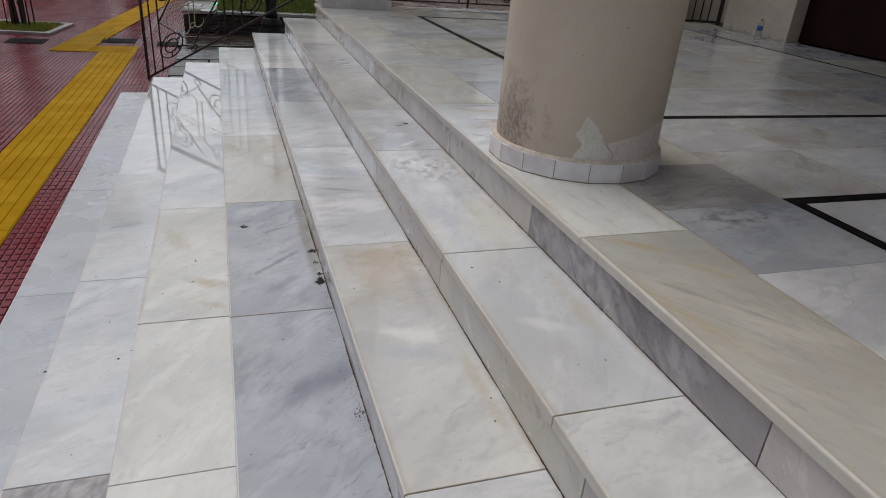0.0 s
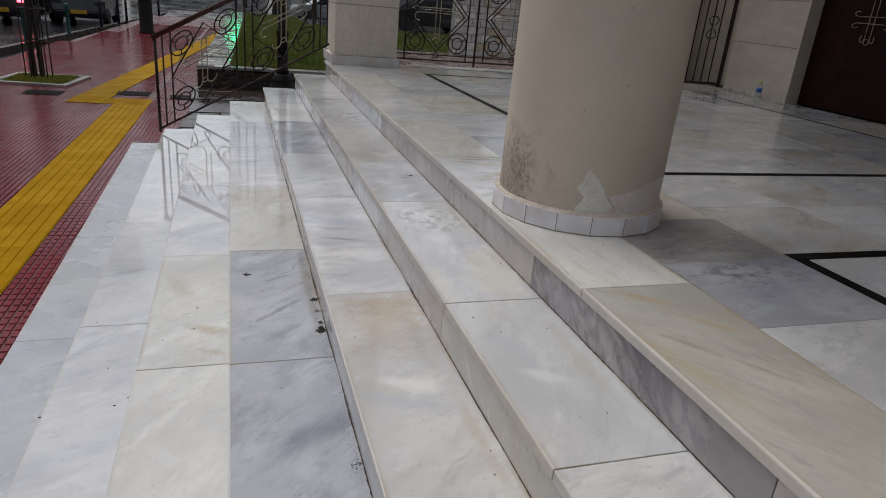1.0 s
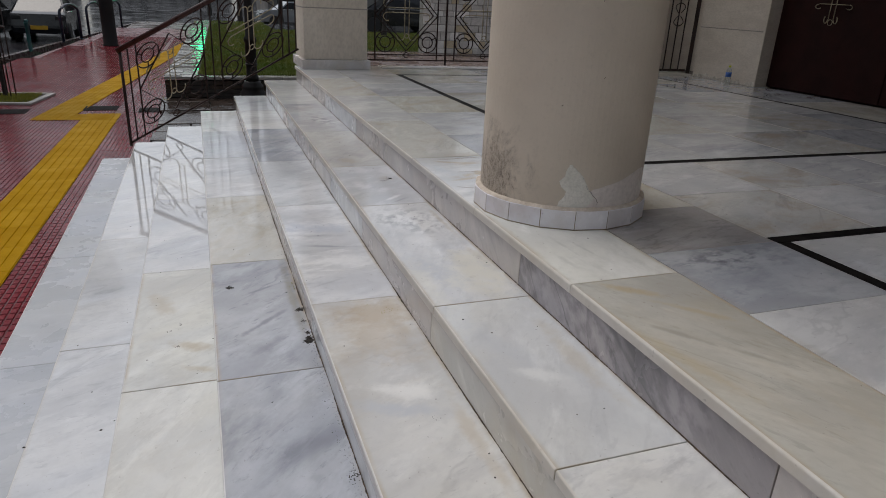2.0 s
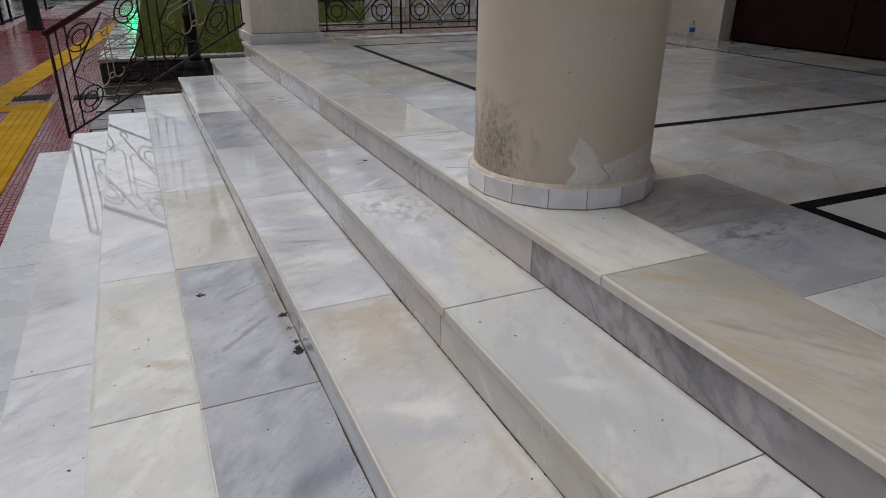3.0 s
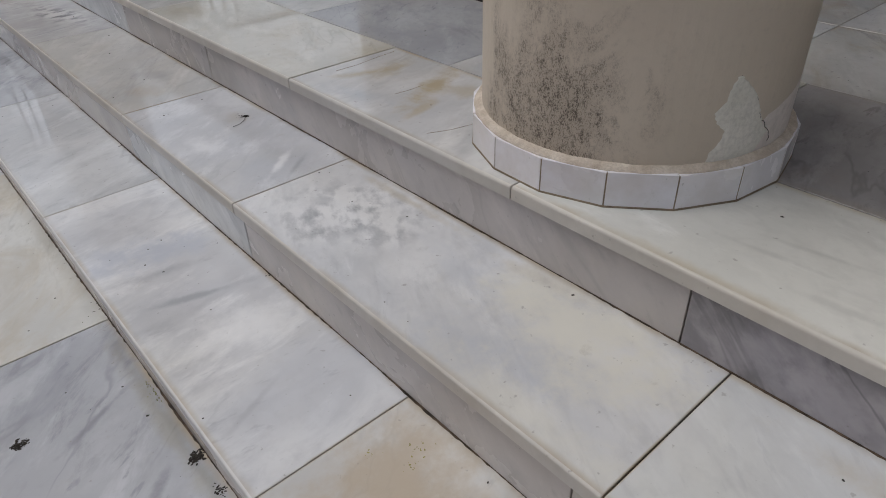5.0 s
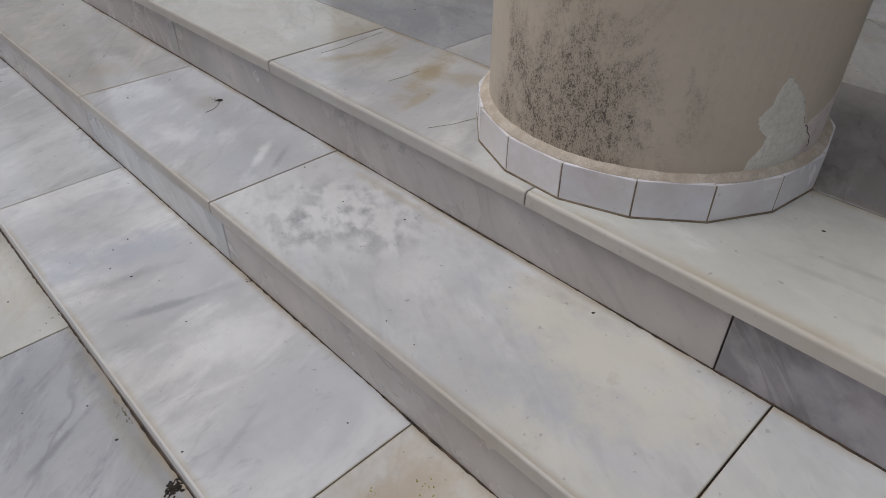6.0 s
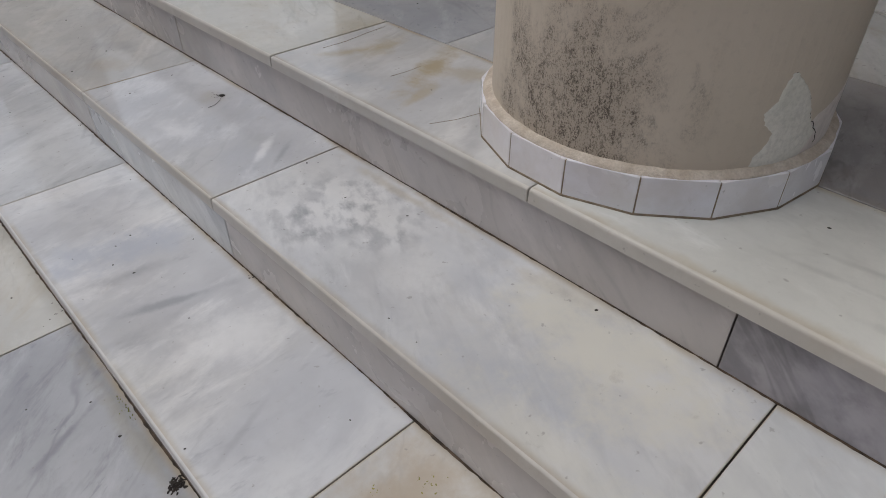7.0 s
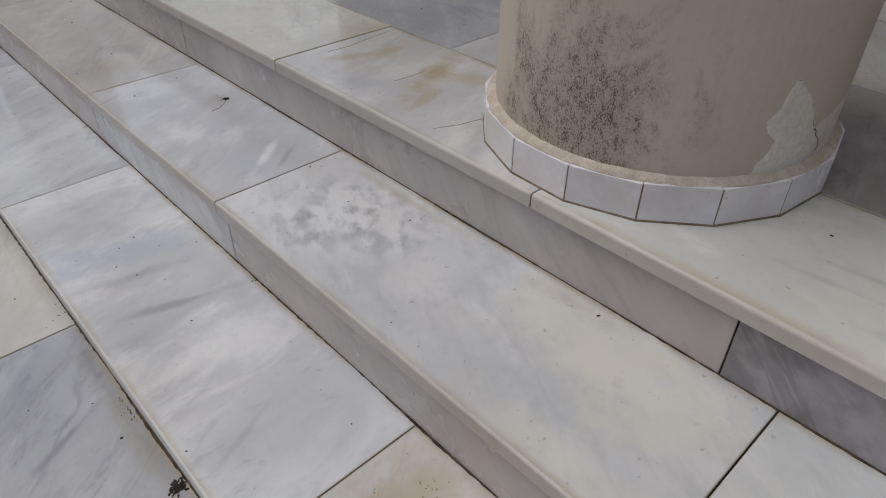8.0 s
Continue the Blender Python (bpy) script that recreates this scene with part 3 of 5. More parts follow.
field_of = times(n, l, bell(n, l, ang.outputs[0], radians(6), radians(49)), bell(n, l, sep.outputs[2], 0.14, 0.325))
blot = noise_of(n, l, coords(n, l, (1, 1, 0.7), shuffle=False), 9, 7, 0.68, 0.5)
ragged = n.new("ShaderNodeMath")
ragged.operation = "MULTIPLY_ADD"
l.new(blot, ragged.inputs[0])
ragged.inputs[1].default_value = 3.4
l.new(field_of, ragged.inputs[2])
zone = times(n, l, mono(n, l, ragged.outputs[0], 1.90, 0.0, 2.75, 1.0), mono(n, l, field_of, 0.02, 0.0, 0.35, 1.0))
grain = noise_of(n, l, coords(n, l, (1, 1, 0.6), shuffle=False), 420, 5, 0.8)
clump = noise_of(n, l, coords(n, l, (1, 1, 0.6), shuffle=False), 75, 6, 0.8)
add = n.new("ShaderNodeMath")
add.operation = "ADD"
l.new(times(n, l, clump, 0.42), add.inputs[0])
l.new(times(n, l, grain, 0.58), add.inputs[1])
foot_of = times(n, l, bell(n, l, ang.outputs[0], radians(5), radians(30)), bell(n, l, sep.outputs[2], 0.082, 0.05))
foul = n.new("ShaderNodeMath")
foul.operation = "MAXIMUM"
l.new(zone, foul.inputs[0])
l.new(times(n, l, foot_of, mono(n, l, clump, 0.35, 0.3, 0.55, 1.0)), foul.inputs[1])
mask = times(n, l, mono(n, l, add.outputs[0], 0.485, 0.0, 0.56, 1.0), foul.outputs[0])
col = mix(n, l, times(n, l, foul.outputs[0], 0.36), col, (0.27, 0.215, 0.165))
col = mix(n, l, times(n, l, mask, 0.85), col, (0.065, 0.048, 0.036))
l.new(col, b.inputs["Base Color"])
b.inputs["Roughness"].default_value = 0.62
bump(n, l, b, noise_of(n, l, v, 26, 6, 0.65), 0.35, 0.004)
RC = 0.3275
part("shaft", lathe([(RC, 0.02)] + [(RC - 0.0, 0.1 + 0.25 * k) for k in range(19)] + [(RC, 5.00)], 96), column_paint, column, smooth=False)
bm = lathe([(0.334, 0.052), (0.3460, 0.0735), (0.3452, 0.0755), (0.3430, 0.0765), (0.3425, 0.0778), (0.3400, 0.0786), (0.3390, 0.0798), (RC + 0.009, 0.0805), (RC + 0.005, 0.0825), (RC - 0.01, 0.0830)], 120)
for q in bm.verts:
    h = noise.noise(Vector(q.co) * 22.0) + 0.6 * noise.noise(Vector(q.co) * 75.0)
    q.co += Vector((q.co.x, q.co.y, 0)).normalized() * 0.003 * h + Vector((0, 0, 0.0025 * h))
part("mortar_fillet", bm, mortar, column, "rough sandy mortar fillet", True)
N_TILE, R_TILE, A_TILE = 17, 0.3536, -87.0
fill = lathe([(R_TILE + 0.0015, 0.0), (R_TILE + 0.0012, 0.003), (R_TILE - 0.0012, 0.0045), (R_TILE - 0.0012, 0.0712), (0.327, 0.0712), (0.327, 0.0)], N_TILE)
bmesh.ops.rotate(fill, matrix=Matrix.Rotation(radians(A_TILE), 3, "Z"), verts=fill.verts[:])
part("joint_filler", fill, tile_grout, column)
for k in range(N_TILE):
    a0, a1 = radians(A_TILE - 360 / N_TILE * k), radians(A_TILE - 360 / N_TILE * (k + 1))
    p, q = Vector((math.cos(a0), math.sin(a0))) * R_TILE, Vector((math.cos(a1), math.sin(a1))) * R_TILE
    mid, d = (p + q) / 2, (q - p)
    half, rot = d.length / 2 - 0.0016, math.atan2(d.y, d.x)
    bm = bmesh.new()
    box_in(bm, -half, half, 0, 0.016, 0.001, 0.0735 + rnd.uniform(-0.001, 0.001), 0.0012)
    ob = part("skirting_tile", bm, tile_lilac, column)
    ob.matrix_local = Matrix.Translation((mid.x, mid.y, 0)) @ Matrix.Rotation(rot + math.pi, 4, "Z") @ Matrix.Rotation(math.pi, 4, "Z")
    n_out = Vector((-d.y, d.x)).normalized()
    if n_out.dot(mid) < 0:
        ob.matrix_local = Matrix.Translation((mid.x, mid.y, 0)) @ Matrix.Rotation(rot, 4, "Z")
    else:
        ob.matrix_local = Matrix.Translation((mid.x, mid.y, 0)) @ Matrix.Rotation(rot + math.pi, 4, "Z")

# ---- corner pier ----
plinth_stone = marble("white_plinth_marble", (0.84, 0.825, 0.82), (0.60, 0.59, 0.60), 0.3, 0.03, wet=(0.15, 0.35), facing=True)
pier = empty("pier", (1.44, 7.84, 0), "square cream rendered corner pier on a marble plinth", "pier", kind="structure")
ob = box("shaft", -0.335, 0.355, -0.335, 0.335, 0.10, 5.00, stucco, pier, 0.008)
# scored grooves as proud bands, their shade put into the darker colour
for z in (0.62, 1.15):
    bm = bmesh.new()
    box_in(bm, -0.338, 0.358, -0.338, 0.338, z, z + 0.012)
    part("score_line", bm, simple("shadowed_score_line", (0.42, 0.39, 0.34), (0.36, 0.33, 0.29), 8), pier)
box("plinth", -0.365, 0.385, -0.365, 0.365, 0.0, 0.098, plinth_stone, pier, 0.004)

# ---- facade, door and ceiling ----
FX = 5.92
# darker than the render: stands in for shade inside the facade's recessed courses
score = simple("shaded_score_line", (0.30, 0.275, 0.24), (0.24, 0.22, 0.19), 8)
facade = empty("wall_facade", (FX, 4, 0), "beige rendered church facade with scored courses", "wall", kind="structure")
for y0, y1 in ((6.09, 7.14), (-6.0, 3.3)):
    box("wall_face", 0, 0.5, y0 - 4, y1 - 4, -0.02, 5.00, wall_paint, facade, 0.004)
    for z in (0.585, 1.07, 1.55, 2.04, 2.5):
        box("score_line", -0.002, 0.02, y0 + 0.03 - 4, y1 - 4, z, z + 0.011, score, facade, 0)
box("lintel", 0, 0.5, -0.7, 2.09, 2.9, 5.00, wall_paint, facade, 0.004)
door = empty("door_1", (FX + 0.16, 4.64, 0), "tall maroon double door with pale gold ironwork cross", "door", kind="structure")
for y0, y1 in ((-1.33, 0.051), (0.059, 1.445)):
    box("door_leaf", 0, 0.06, y0, y1, 0.01, 2.9, door_paint, door, 0.006)

back = box("wall_north", 4.9, 6.5, 8.5, 8.7, -1.2, 5.00, wall_paint, None, 0.01)
tagged(back, "plain beige rendered wall behind the iron gate", "wall", kind="structure")
# added backing: keeps open sky from shining under and round the door
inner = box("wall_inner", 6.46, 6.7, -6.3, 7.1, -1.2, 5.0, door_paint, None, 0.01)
tagged(inner, "added dark backing that stops sky light leaking round the church door", "wall", kind="structure")
side = box("wall_east", 6.42, 6.6, 7.14, 8.5, -1.2, 5.00, wall_paint, None, 0.01)
tagged(side, "plain beige rendered side wall behind the gate", "wall", kind="structure")
# ceiling is out of view; its height and front edge set the porch light
ceil = box("ceiling", 1.32, 6.45, Y0 - 2, 7.95, 5.00, 5.25, soffit, None, 0.01)
tagged(ceil, "unseen plain white porch ceiling, placed to set the shade below", "ceiling", kind="structure")
# unseen end wall, added to keep sky light out from behind
end_wall = box("wall_south", 1.1, 6.45, Y0 - 2.3, Y0 - 2.0, -1.155, 5.00, wall_paint, None, 0.01)
tagged(end_wall, "unseen plain beige end wall, added to close the porch from the sky", "wall", kind="structure")

# ---- ground ----
bm = bmesh.new()
box_in(bm, -400, 400, -400, 600, GROUND - 1.2, GROUND - 0.15)
g = part("ground", bm, asphalt)
tagged(g, "wet dark asphalt street reaching into the distance", "road", kind="structure")
pave = empty("pavement", (0, 0, 0), "wet red ribbed paving with a yellow tactile strip", "pavement", kind="structure")
bm = bmesh.new()
foot = [(-6.6, -30), (1.2, -30), (1.2, 34.6), (-3.35, 34.6)]
lo = [bm.verts.new((x, y, GROUND - 0.3)) for x, y in foot]
hi = [bm.verts.new((x, y, GROUND - 0.0065)) for x, y in foot]
bm.faces.new(lo), bm.faces.new(hi)
for k in range(4):
    bm.faces.new((lo[k], lo[(k + 1) % 4], hi[(k + 1) % 4], hi[k]))
bed_ob = part("paving_bed", bm, pave_gap)
tagged(bed_ob, "dark red wet paving bed", "pavement", kind="structure")

# ---- paving: red cell tiles and the yellow guide strip ----
def cell_tile(cells_x, cells_y, size, gap, top, base=0.0):
    """Faces of one moulded tile, size by size, with raised cells."""
    verts, faces = [], []
    px, py = size / cells_x, size / cells_y
    for i in range(cells_x):
        for j in range(cells_y):
            x0, x1, y0, y1 = i * px + gap / 2, (i + 1) * px - gap / 2, j * py + gap / 2, (j + 1) * py - gap / 2
            k, c = len(verts), 0.0025
            verts += [(x0, y0, base), (x1, y0, base), (x1, y1, base), (x0, y1, base)]
            verts += [(x0 + c, y0 + c, top), (x1 - c, y0 + c, top), (x1 - c, y1 - c, top), (x0 + c, y1 - c, top)]
            faces += [(k + 4, k + 5, k + 6, k + 7)] + [(k + q, k + (q + 1) % 4, k + 4 + (q + 1) % 4, k + 4 + q) for q in range(4)]
    return verts, faces


def tile_data(name, vf, material):
    me = bpy.data.meshes.new(name)
    me.from_pydata(vf[0], [], vf[1])
    me.materials.append(material)
    return me


pave_tile = simple("wet_red_paving_tile", (0.235, 0.031, 0.040), (0.16, 0.022, 0.030), 2.0, (0.10, 0.28), 0.25, 0.002, 140)
pave_tile.node_tree.nodes["Principled BSDF"].inputs["Specular IOR Level"].default_value = 0.2
guide_tile = simple("wet_yellow_guide_tile", (0.46, 0.265, 0.0), (0.35, 0.185, 0.0), 3.0, (0.5, 0.7), 0.4, 0.002, 110)
guide_tile.node_tree.nodes["Principled BSDF"].inputs["Specular IOR Level"].default_value = 0.04
T = 0.40
pave.location = (-1.41, 5.0, GROUND)
pave.rotation_euler = (0, 0, radians(-1.3))
red = tile_data("paving_tile", cell_tile(8, 5, T - 0.006, 0.011, 0.0, -0.006), pave_tile)
Q = 0.50
gv, gf = cell_tile(6, 1, Q - 0.004, 0.014, 0.005, 0.0005)
gv = [(x, (y - Q / 2) * (Q - 0.001) / (Q - 0.018) + Q / 2, z) for x, y, z in gv]
k = len(gv)
gv += [(0, 0, 0.0), (Q - 0.004, 0, 0.0), (Q - 0.004, Q - 0.004, 0.0), (0, Q - 0.004, 0.0)]
gf += [(k, k + 1, k + 2, k + 3)]
bars = tile_data("guide_tile", (gv, gf), guide_tile)
far_cells, far_faces = [], []
rv, rf = cell_tile(8, 5, T - 0.006, 0.011, 0.0, -0.006)
for row in range(-24, 60):
    for c in range(-14, 2):
        x, y = c * T + (0.08 if c >= 0 else -0.02), row * T
        if c == -1 and row < 16:
            continue
        elif -9 <= c and -7 <= row < 22 and not (c == 1 and row < 7):
            ob = new("paving_tile", red)
            ob.parent, ob.location = pave, (x, y, rnd.uniform(-0.001, 0.001))
        elif x > -4.6 + 0.095 * (y - 14) + 1.3 and not (c >= 0 and row < 7):
            k = len(far_cells)
            far_cells += [(x + p[0], y + p[1], p[2]) for p in rv]
            far_faces += [tuple(q + k for q in f) for f in rf]
tagged(mesh_ob("far_paving", far_cells, far_faces, pave_red, pave), kind="stuff")
# the strip sidesteps round the tree pit and goes on at a slant
for k in range(-19, 13):
    ob = new("guide_tile", bars)
    ob.parent, ob.location = pave, (-0.42, 0.15 + Q * k, 0.0)
for c in (0, 1):
    ob = new("guide_tile", bars)
    ob.parent, ob.location, ob.rotation_euler = pave, (-1.0 + Q * c, 6.6, 0.003), (0, 0, radians(-90))
slant = math.atan(0.10)
for k in range(36):
    ob = new("guide_tile", bars)
    ob.parent, ob.rotation_euler = pave, (0, 0, -slant)
    ob.location = (-1.09 + math.sin(slant) * Q * k, 6.14 + math.cos(slant) * Q * k, 0.006)

kerb_wet = simple("dark_wet_kerb_concrete", (0.10, 0.075, 0.07), (0.06, 0.045, 0.043), 4, (0.15, 0.4), 0.3, 0.003, 60)
kerb_wet.node_tree.nodes["Principled BSDF"].inputs["Specular IOR Level"].default_value = 0.12
kerb = empty("kerb", (0, 0, 0), "dark wet grey concrete kerb along the street", "kerb", kind="structure")
for k in range(34):
    y = 6 + 1.02 * k
    bm = box_in(bmesh.new(), -0.14, 0, 0, 1.0, -0.16, 0.004, 0.01)
    ob = part("kerb_stone", bm, kerb_wet, kerb)
    ob.matrix_local = Matrix.Translation((-4.80 + 0.095 * (y - 19), y, GROUND)) @ Matrix.Rotation(-math.atan(0.095), 4, "Z")

cover_iron = simple("dull_wet_cast_iron", (0.012, 0.011, 0.011), (0.02, 0.018, 0.017), 12, (0.55, 0.8), 0.3, 0.001, 120)
cover_iron.node_tree.nodes["Principled BSDF"].inputs["Specular IOR Level"].default_value = 0.05
for x0, y0, name in ((-1.80, 11.95, "drain_cover"), (-3.05, 11.7, "drain_cover"), (-0.95, 11.75, "drain_cover")):
    cover = empty(name, (x0, y0, GROUND + 0.001), "dark wet cast iron drain cover in the paving", "drain cover", "drain covers")
    box("cover_frame", 0, 0.52, 0, 0.42, -0.004, 0.005, cover_iron, cover, 0.002)
    for k in range(7):
        box("cover_rib", 0.03 + 0.068 * k, 0.06 + 0.068 * k, 0.03, 0.39, 0.005, 0.011, cover_iron, cover, 0.002)

# ---- grass ----
grass_mat = simple("wet_grass_blades", (0.085, 0.145, 0.008), (0.165, 0.17, 0.016), 1.0, (0.35, 0.6), 0.1, 0.001, 30, shuffle=False)
moss_mat = simple("yellow_green_weeds", (0.34, 0.31, 0.03), (0.20, 0.21, 0.025), 4, (0.4, 0.7), 0.1, 0.001, 30, shuffle=False)


def blades(name, count, place, tall, material, seed, wide=0.006):
    r = random.Random(seed)
    verts, faces = [], []
    for _ in range(count):
        x, y, z = place(r)
        a, h, w = r.uniform(0, 6.283), tall * r.uniform(0.5, 1.2), wide * r.uniform(0.7, 1.4)
        dx, dy = math.cos(a) * w, math.sin(a) * w
        lx, ly = r.uniform(-0.5, 0.5) * h, r.uniform(-0.5, 0.5) * h
        k = len(verts)
        verts += [(x - dx, y - dy, z), (x + dx, y + dy, z), (x + dx * 0.7 + lx * 0.4, y + dy * 0.7 + ly * 0.4, z + h * 0.6), (x - dx * 0.7 + lx * 0.4, y - dy * 0.7 + ly * 0.4, z + h * 0.6), (x + lx, y + ly, z + h)]
        faces += [(k, k + 1, k + 2, k + 3), (k + 3, k + 2, k + 4)]
    ob = mesh_ob(name, verts, faces, material)
    return ob


# ---- tree pit and guarded tree ----
pit = empty("tree_pit", (-3.1, 13.2, GROUND), "square tree pit with a pale kerb and weeds", "tree pit", kind="structure")
pit.rotation_euler = (0, 0, radians(-8))
for x0, x1, y0, y1 in ((-0.6, 0.6, -0.6, -0.5), (-0.6, 0.6, 0.5, 0.6), (-0.6, -0.5, -0.497, 0.497), (0.5, 0.6, -0.497, 0.497)):
    box("pit_kerb", x0, x1, y0, y1, -0.05, 0.035, kerb_stone, pit, 0.008)
box("pit_soil", -0.499, 0.499, -0.499, 0.499, -0.05, 0.015, soil, pit, 0)
w = blades("pit_weeds", 2600, lambda r: (-3.1 + r.uniform(-0.47, 0.47), 13.2 + r.uniform(-0.47, 0.47), GROUND + 0.01), 0.055, moss_mat, 4)
tagged(w, "low yellow-green weeds in the tree pit", "weeds", kind="stuff")
bark = simple("dark_wet_bark", (0.032, 0.024, 0.02), (0.016, 0.012, 0.01), 8, (0.5, 0.8), 1.0, 0.01, 40, stretch=(1, 1, 0.3))
leaf_mat = simple("dark_green_leaves", (0.045, 0.085, 0.022), (0.07, 0.11, 0.03), 1.5, (0.35, 0.6), 0.1, 0.001, 30, shuffle=False)


def tree(at, height, girth, crown_r, leaves, seed, label, forked=False, foliage=None):
    r = random.Random(seed)
    t = empty("tree", at, label, "tree", "street trees")
    bm = bmesh.new()

    def limb(p, q, r0, r1, steps=5):
        p, q = Vector(p), Vector(q)
        rings = []
        for i in range(steps + 1):
            f = i / steps
            c = p.lerp(q, f) + Vector((r.uniform(-1, 1), r.uniform(-1, 1), 0)) * 0.25 * r0 * (1 if 0 < i < steps else 0)
            rr = (r0 * (1 - f) + r1 * f) * (1.35 if i == 0 and r0 >= girth * 0.9 else 1)
            rings.append([bm.verts.new(c + Vector((math.cos(k * 0.7854) * rr, math.sin(k * 0.7854) * rr, 0))) for k in range(8)])
        for a, b in zip(rings, rings[1:]):
            for k in range(8):
                bm.faces.new((a[k], a[(k + 1) % 8], b[(k + 1) % 8], b[k]))
        bm.faces.new(rings[0]), bm.faces.new(rings[-1])

    ends = []
    if forked:
        limb((-0.05, 0, 0), (0.02, 0, height * 0.55), girth, girth * 0.7)
        limb((0.07, 0.02, 0), (0.0, 0.05, height * 0.5), girth * 0.8, girth * 0.5)
        limb((0.03, 0, 0.36), (0.13, -0.03, 0.60), girth * 0.35, girth * 0.15)
    else:
        limb((0, 0, 0), (0, 0, height * 0.55), girth, girth * 0.75)
    for k in range(7):
        a = k * 0.9 + r.uniform(-0.3, 0.3)
        d = crown_r * r.uniform(0.4, 0.8)
        tip = (math.cos(a) * d, math.sin(a) * d, height * r.uniform(0.68, 0.95))
        limb((0, 0, height * r.uniform(0.40, 0.54)), tip, girth * 0.45, girth * 0.08)
        ends.append(Vector(tip))
    part("trunk", bm, bark, t)
    verts, faces = [], []
    for _ in range(leaves):
        c = r.choice(ends) + Vector((r.gauss(0, 1), r.gauss(0, 1), r.gauss(0, 0.8))) * crown_r * 0.27
        u = Vector((r.gauss(0, 1), r.gauss(0, 1), r.gauss(0, 1))).normalized()
        w = u.cross(Vector((r.gauss(0, 1), r.gauss(0, 1), r.gauss(0, 1)))).normalized()
        s = r.uniform(0.05, 0.10)
        k = len(verts)
        verts += [tuple(c - u * s), tuple(c + w * s * 0.45), tuple(c + u * s), tuple(c - w * s * 0.45)]
        faces += [(k, k + 1, k + 2, k + 3)]
    mesh_ob("crown", verts, faces, foliage or leaf_mat, t)
    return t


tree((-3.2, 13.35, GROUND + 0.01), 5.0, 0.045, 1.3, 3500, 2, "slim dark forked street tree in a weedy pit", True)
guard = empty("tree_guard", (-3.17, 13.36, GROUND + 0.01), "dark iron guard of thin bars round a young tree", "tree guard")
for k in range(6):
    a = k * math.pi / 3 + 0.35
    tube("guard_bar", [(0.20 * math.cos(a), 0.20 * math.sin(a), 0), (0.20 * math.cos(a), 0.20 * math.sin(a), 1.5)], 0.010, iron, guard)
for z in (0.62, 1.15):
    tube("guard_hoop", [(0.205 * math.cos(k * 0.2618), 0.205 * math.sin(k * 0.2618), z) for k in range(24)], 0.013, iron, guard, closed=True)

# ---- street furniture ----
teal = simple("teal_painted_steel", (0.012, 0.09, 0.085), (0.01, 0.06, 0.06), 9, (0.3, 0.5), 0.1, 0.001, 90)
navy = simple("navy_painted_steel", (0.018, 0.026, 0.05), (0.012, 0.017, 0.032), 9, (0.25, 0.5), 0.1, 0.001, 90)
for x, y in ((-4.40, 22.1), (-4.72, 19.0)):
    b_ = empty("bollard", (x, y, GROUND), "slim teal painted steel bollard at the kerb", "bollard", "bollards")
    part("shaft", lathe([(0.06, 0), (0.05, 0.02), (0.05, 0.72), (0.056, 0.73), (0.056, 0.77), (0.05, 0.78)], 20), teal, b_, smooth=True)
    part("cap", lathe([(0.05, 0.781), (0.058, 0.80), (0.045, 0.84), (0.015, 0.86)], 20), teal, b_, smooth=True)
for x, y in ((-4.10, 25.5), (-3.80, 29.2), (-3.45, 33.0)):
    hp = empty("cycle_hoop", (x, y, GROUND), "navy painted steel hoop rail beside the road", "hoop rail", "hoop rails")
    arc = [(0, 0, 0), (0, 0, 0.95)] + [(0.03 * k, 0.85 - 0.85 * math.cos(k * math.pi / 10), 0.95 + 0.2 * math.sin(k * math.pi / 10)) for k in range(1, 10)] + [(0.3, 1.7, 0.95), (0.3, 1.7, 0)]
    tube("hoop", arc, 0.045, navy, hp, 10)
    for dx, dy in ((0, 0), (0.3, 1.7)):
        part("foot_plate", lathe([(0.09, 0), (0.09, 0.012), (0.05, 0.02)], 16, (dx, dy)), navy, hp)
flat_black = simple("matt_black_paint", (0.010, 0.010, 0.010), (0.018, 0.016, 0.015), 5, (0.6, 0.8), 0.3, 0.002, 60)
flat_black.node_tree.nodes["Principled BSDF"].inputs["Specular IOR Level"].default_value = 0.2
pole = empty("round_post", (-2.60, 24.5, GROUND), "thick dark painted round post on the paving", "post")
part("shaft", lathe([(0.235, 0), (0.235, 0.03), (0.21, 0.05), (0.205, 1.0), (0.20, 4.5)], 28), flat_black, pole, smooth=True)

# ---- raised lawn bed with slate wall ----
BZ = -0.75
bed = empty("lawn_bed_wall", (0, 0, 0), "low dark dry-stacked slate wall with a pale wet capping", "wall", kind="structure")
box("wall_core", -0.50, 9.0, 12.92, 13.05, GROUND - 0.1, BZ - 0.05, soil, bed, 0)
slates = [simple("wet_slate", (0.06, 0.052, 0.044), (0.03, 0.027, 0.024), 5, (0.45, 0.7), 0.7, 0.006, 40), simple("brown_wet_slate", (0.07, 0.05, 0.036), (0.035, 0.026, 0.02), 5, (0.45, 0.7), 0.7, 0.006, 40)]
for q in slates:
    q.node_tree.nodes["Principled BSDF"].inputs["Specular IOR Level"].default_value = 0.25
z = GROUND
r = random.Random(21)
while z < BZ - 0.05:
    h = r.uniform(0.065, 0.115)
    x = -0.56
    while x < 2.2:
        wd = r.uniform(0.14, 0.42)
        o = r.uniform(-0.02, 0.02)
        box("stone", x + 0.004, x + wd - 0.004, 12.84 + o, 13.0, z + 0.003, min(z + h, BZ - 0.045) - 0.003, r.choice(slates), bed, 0.006)
        x += wd
    z += h
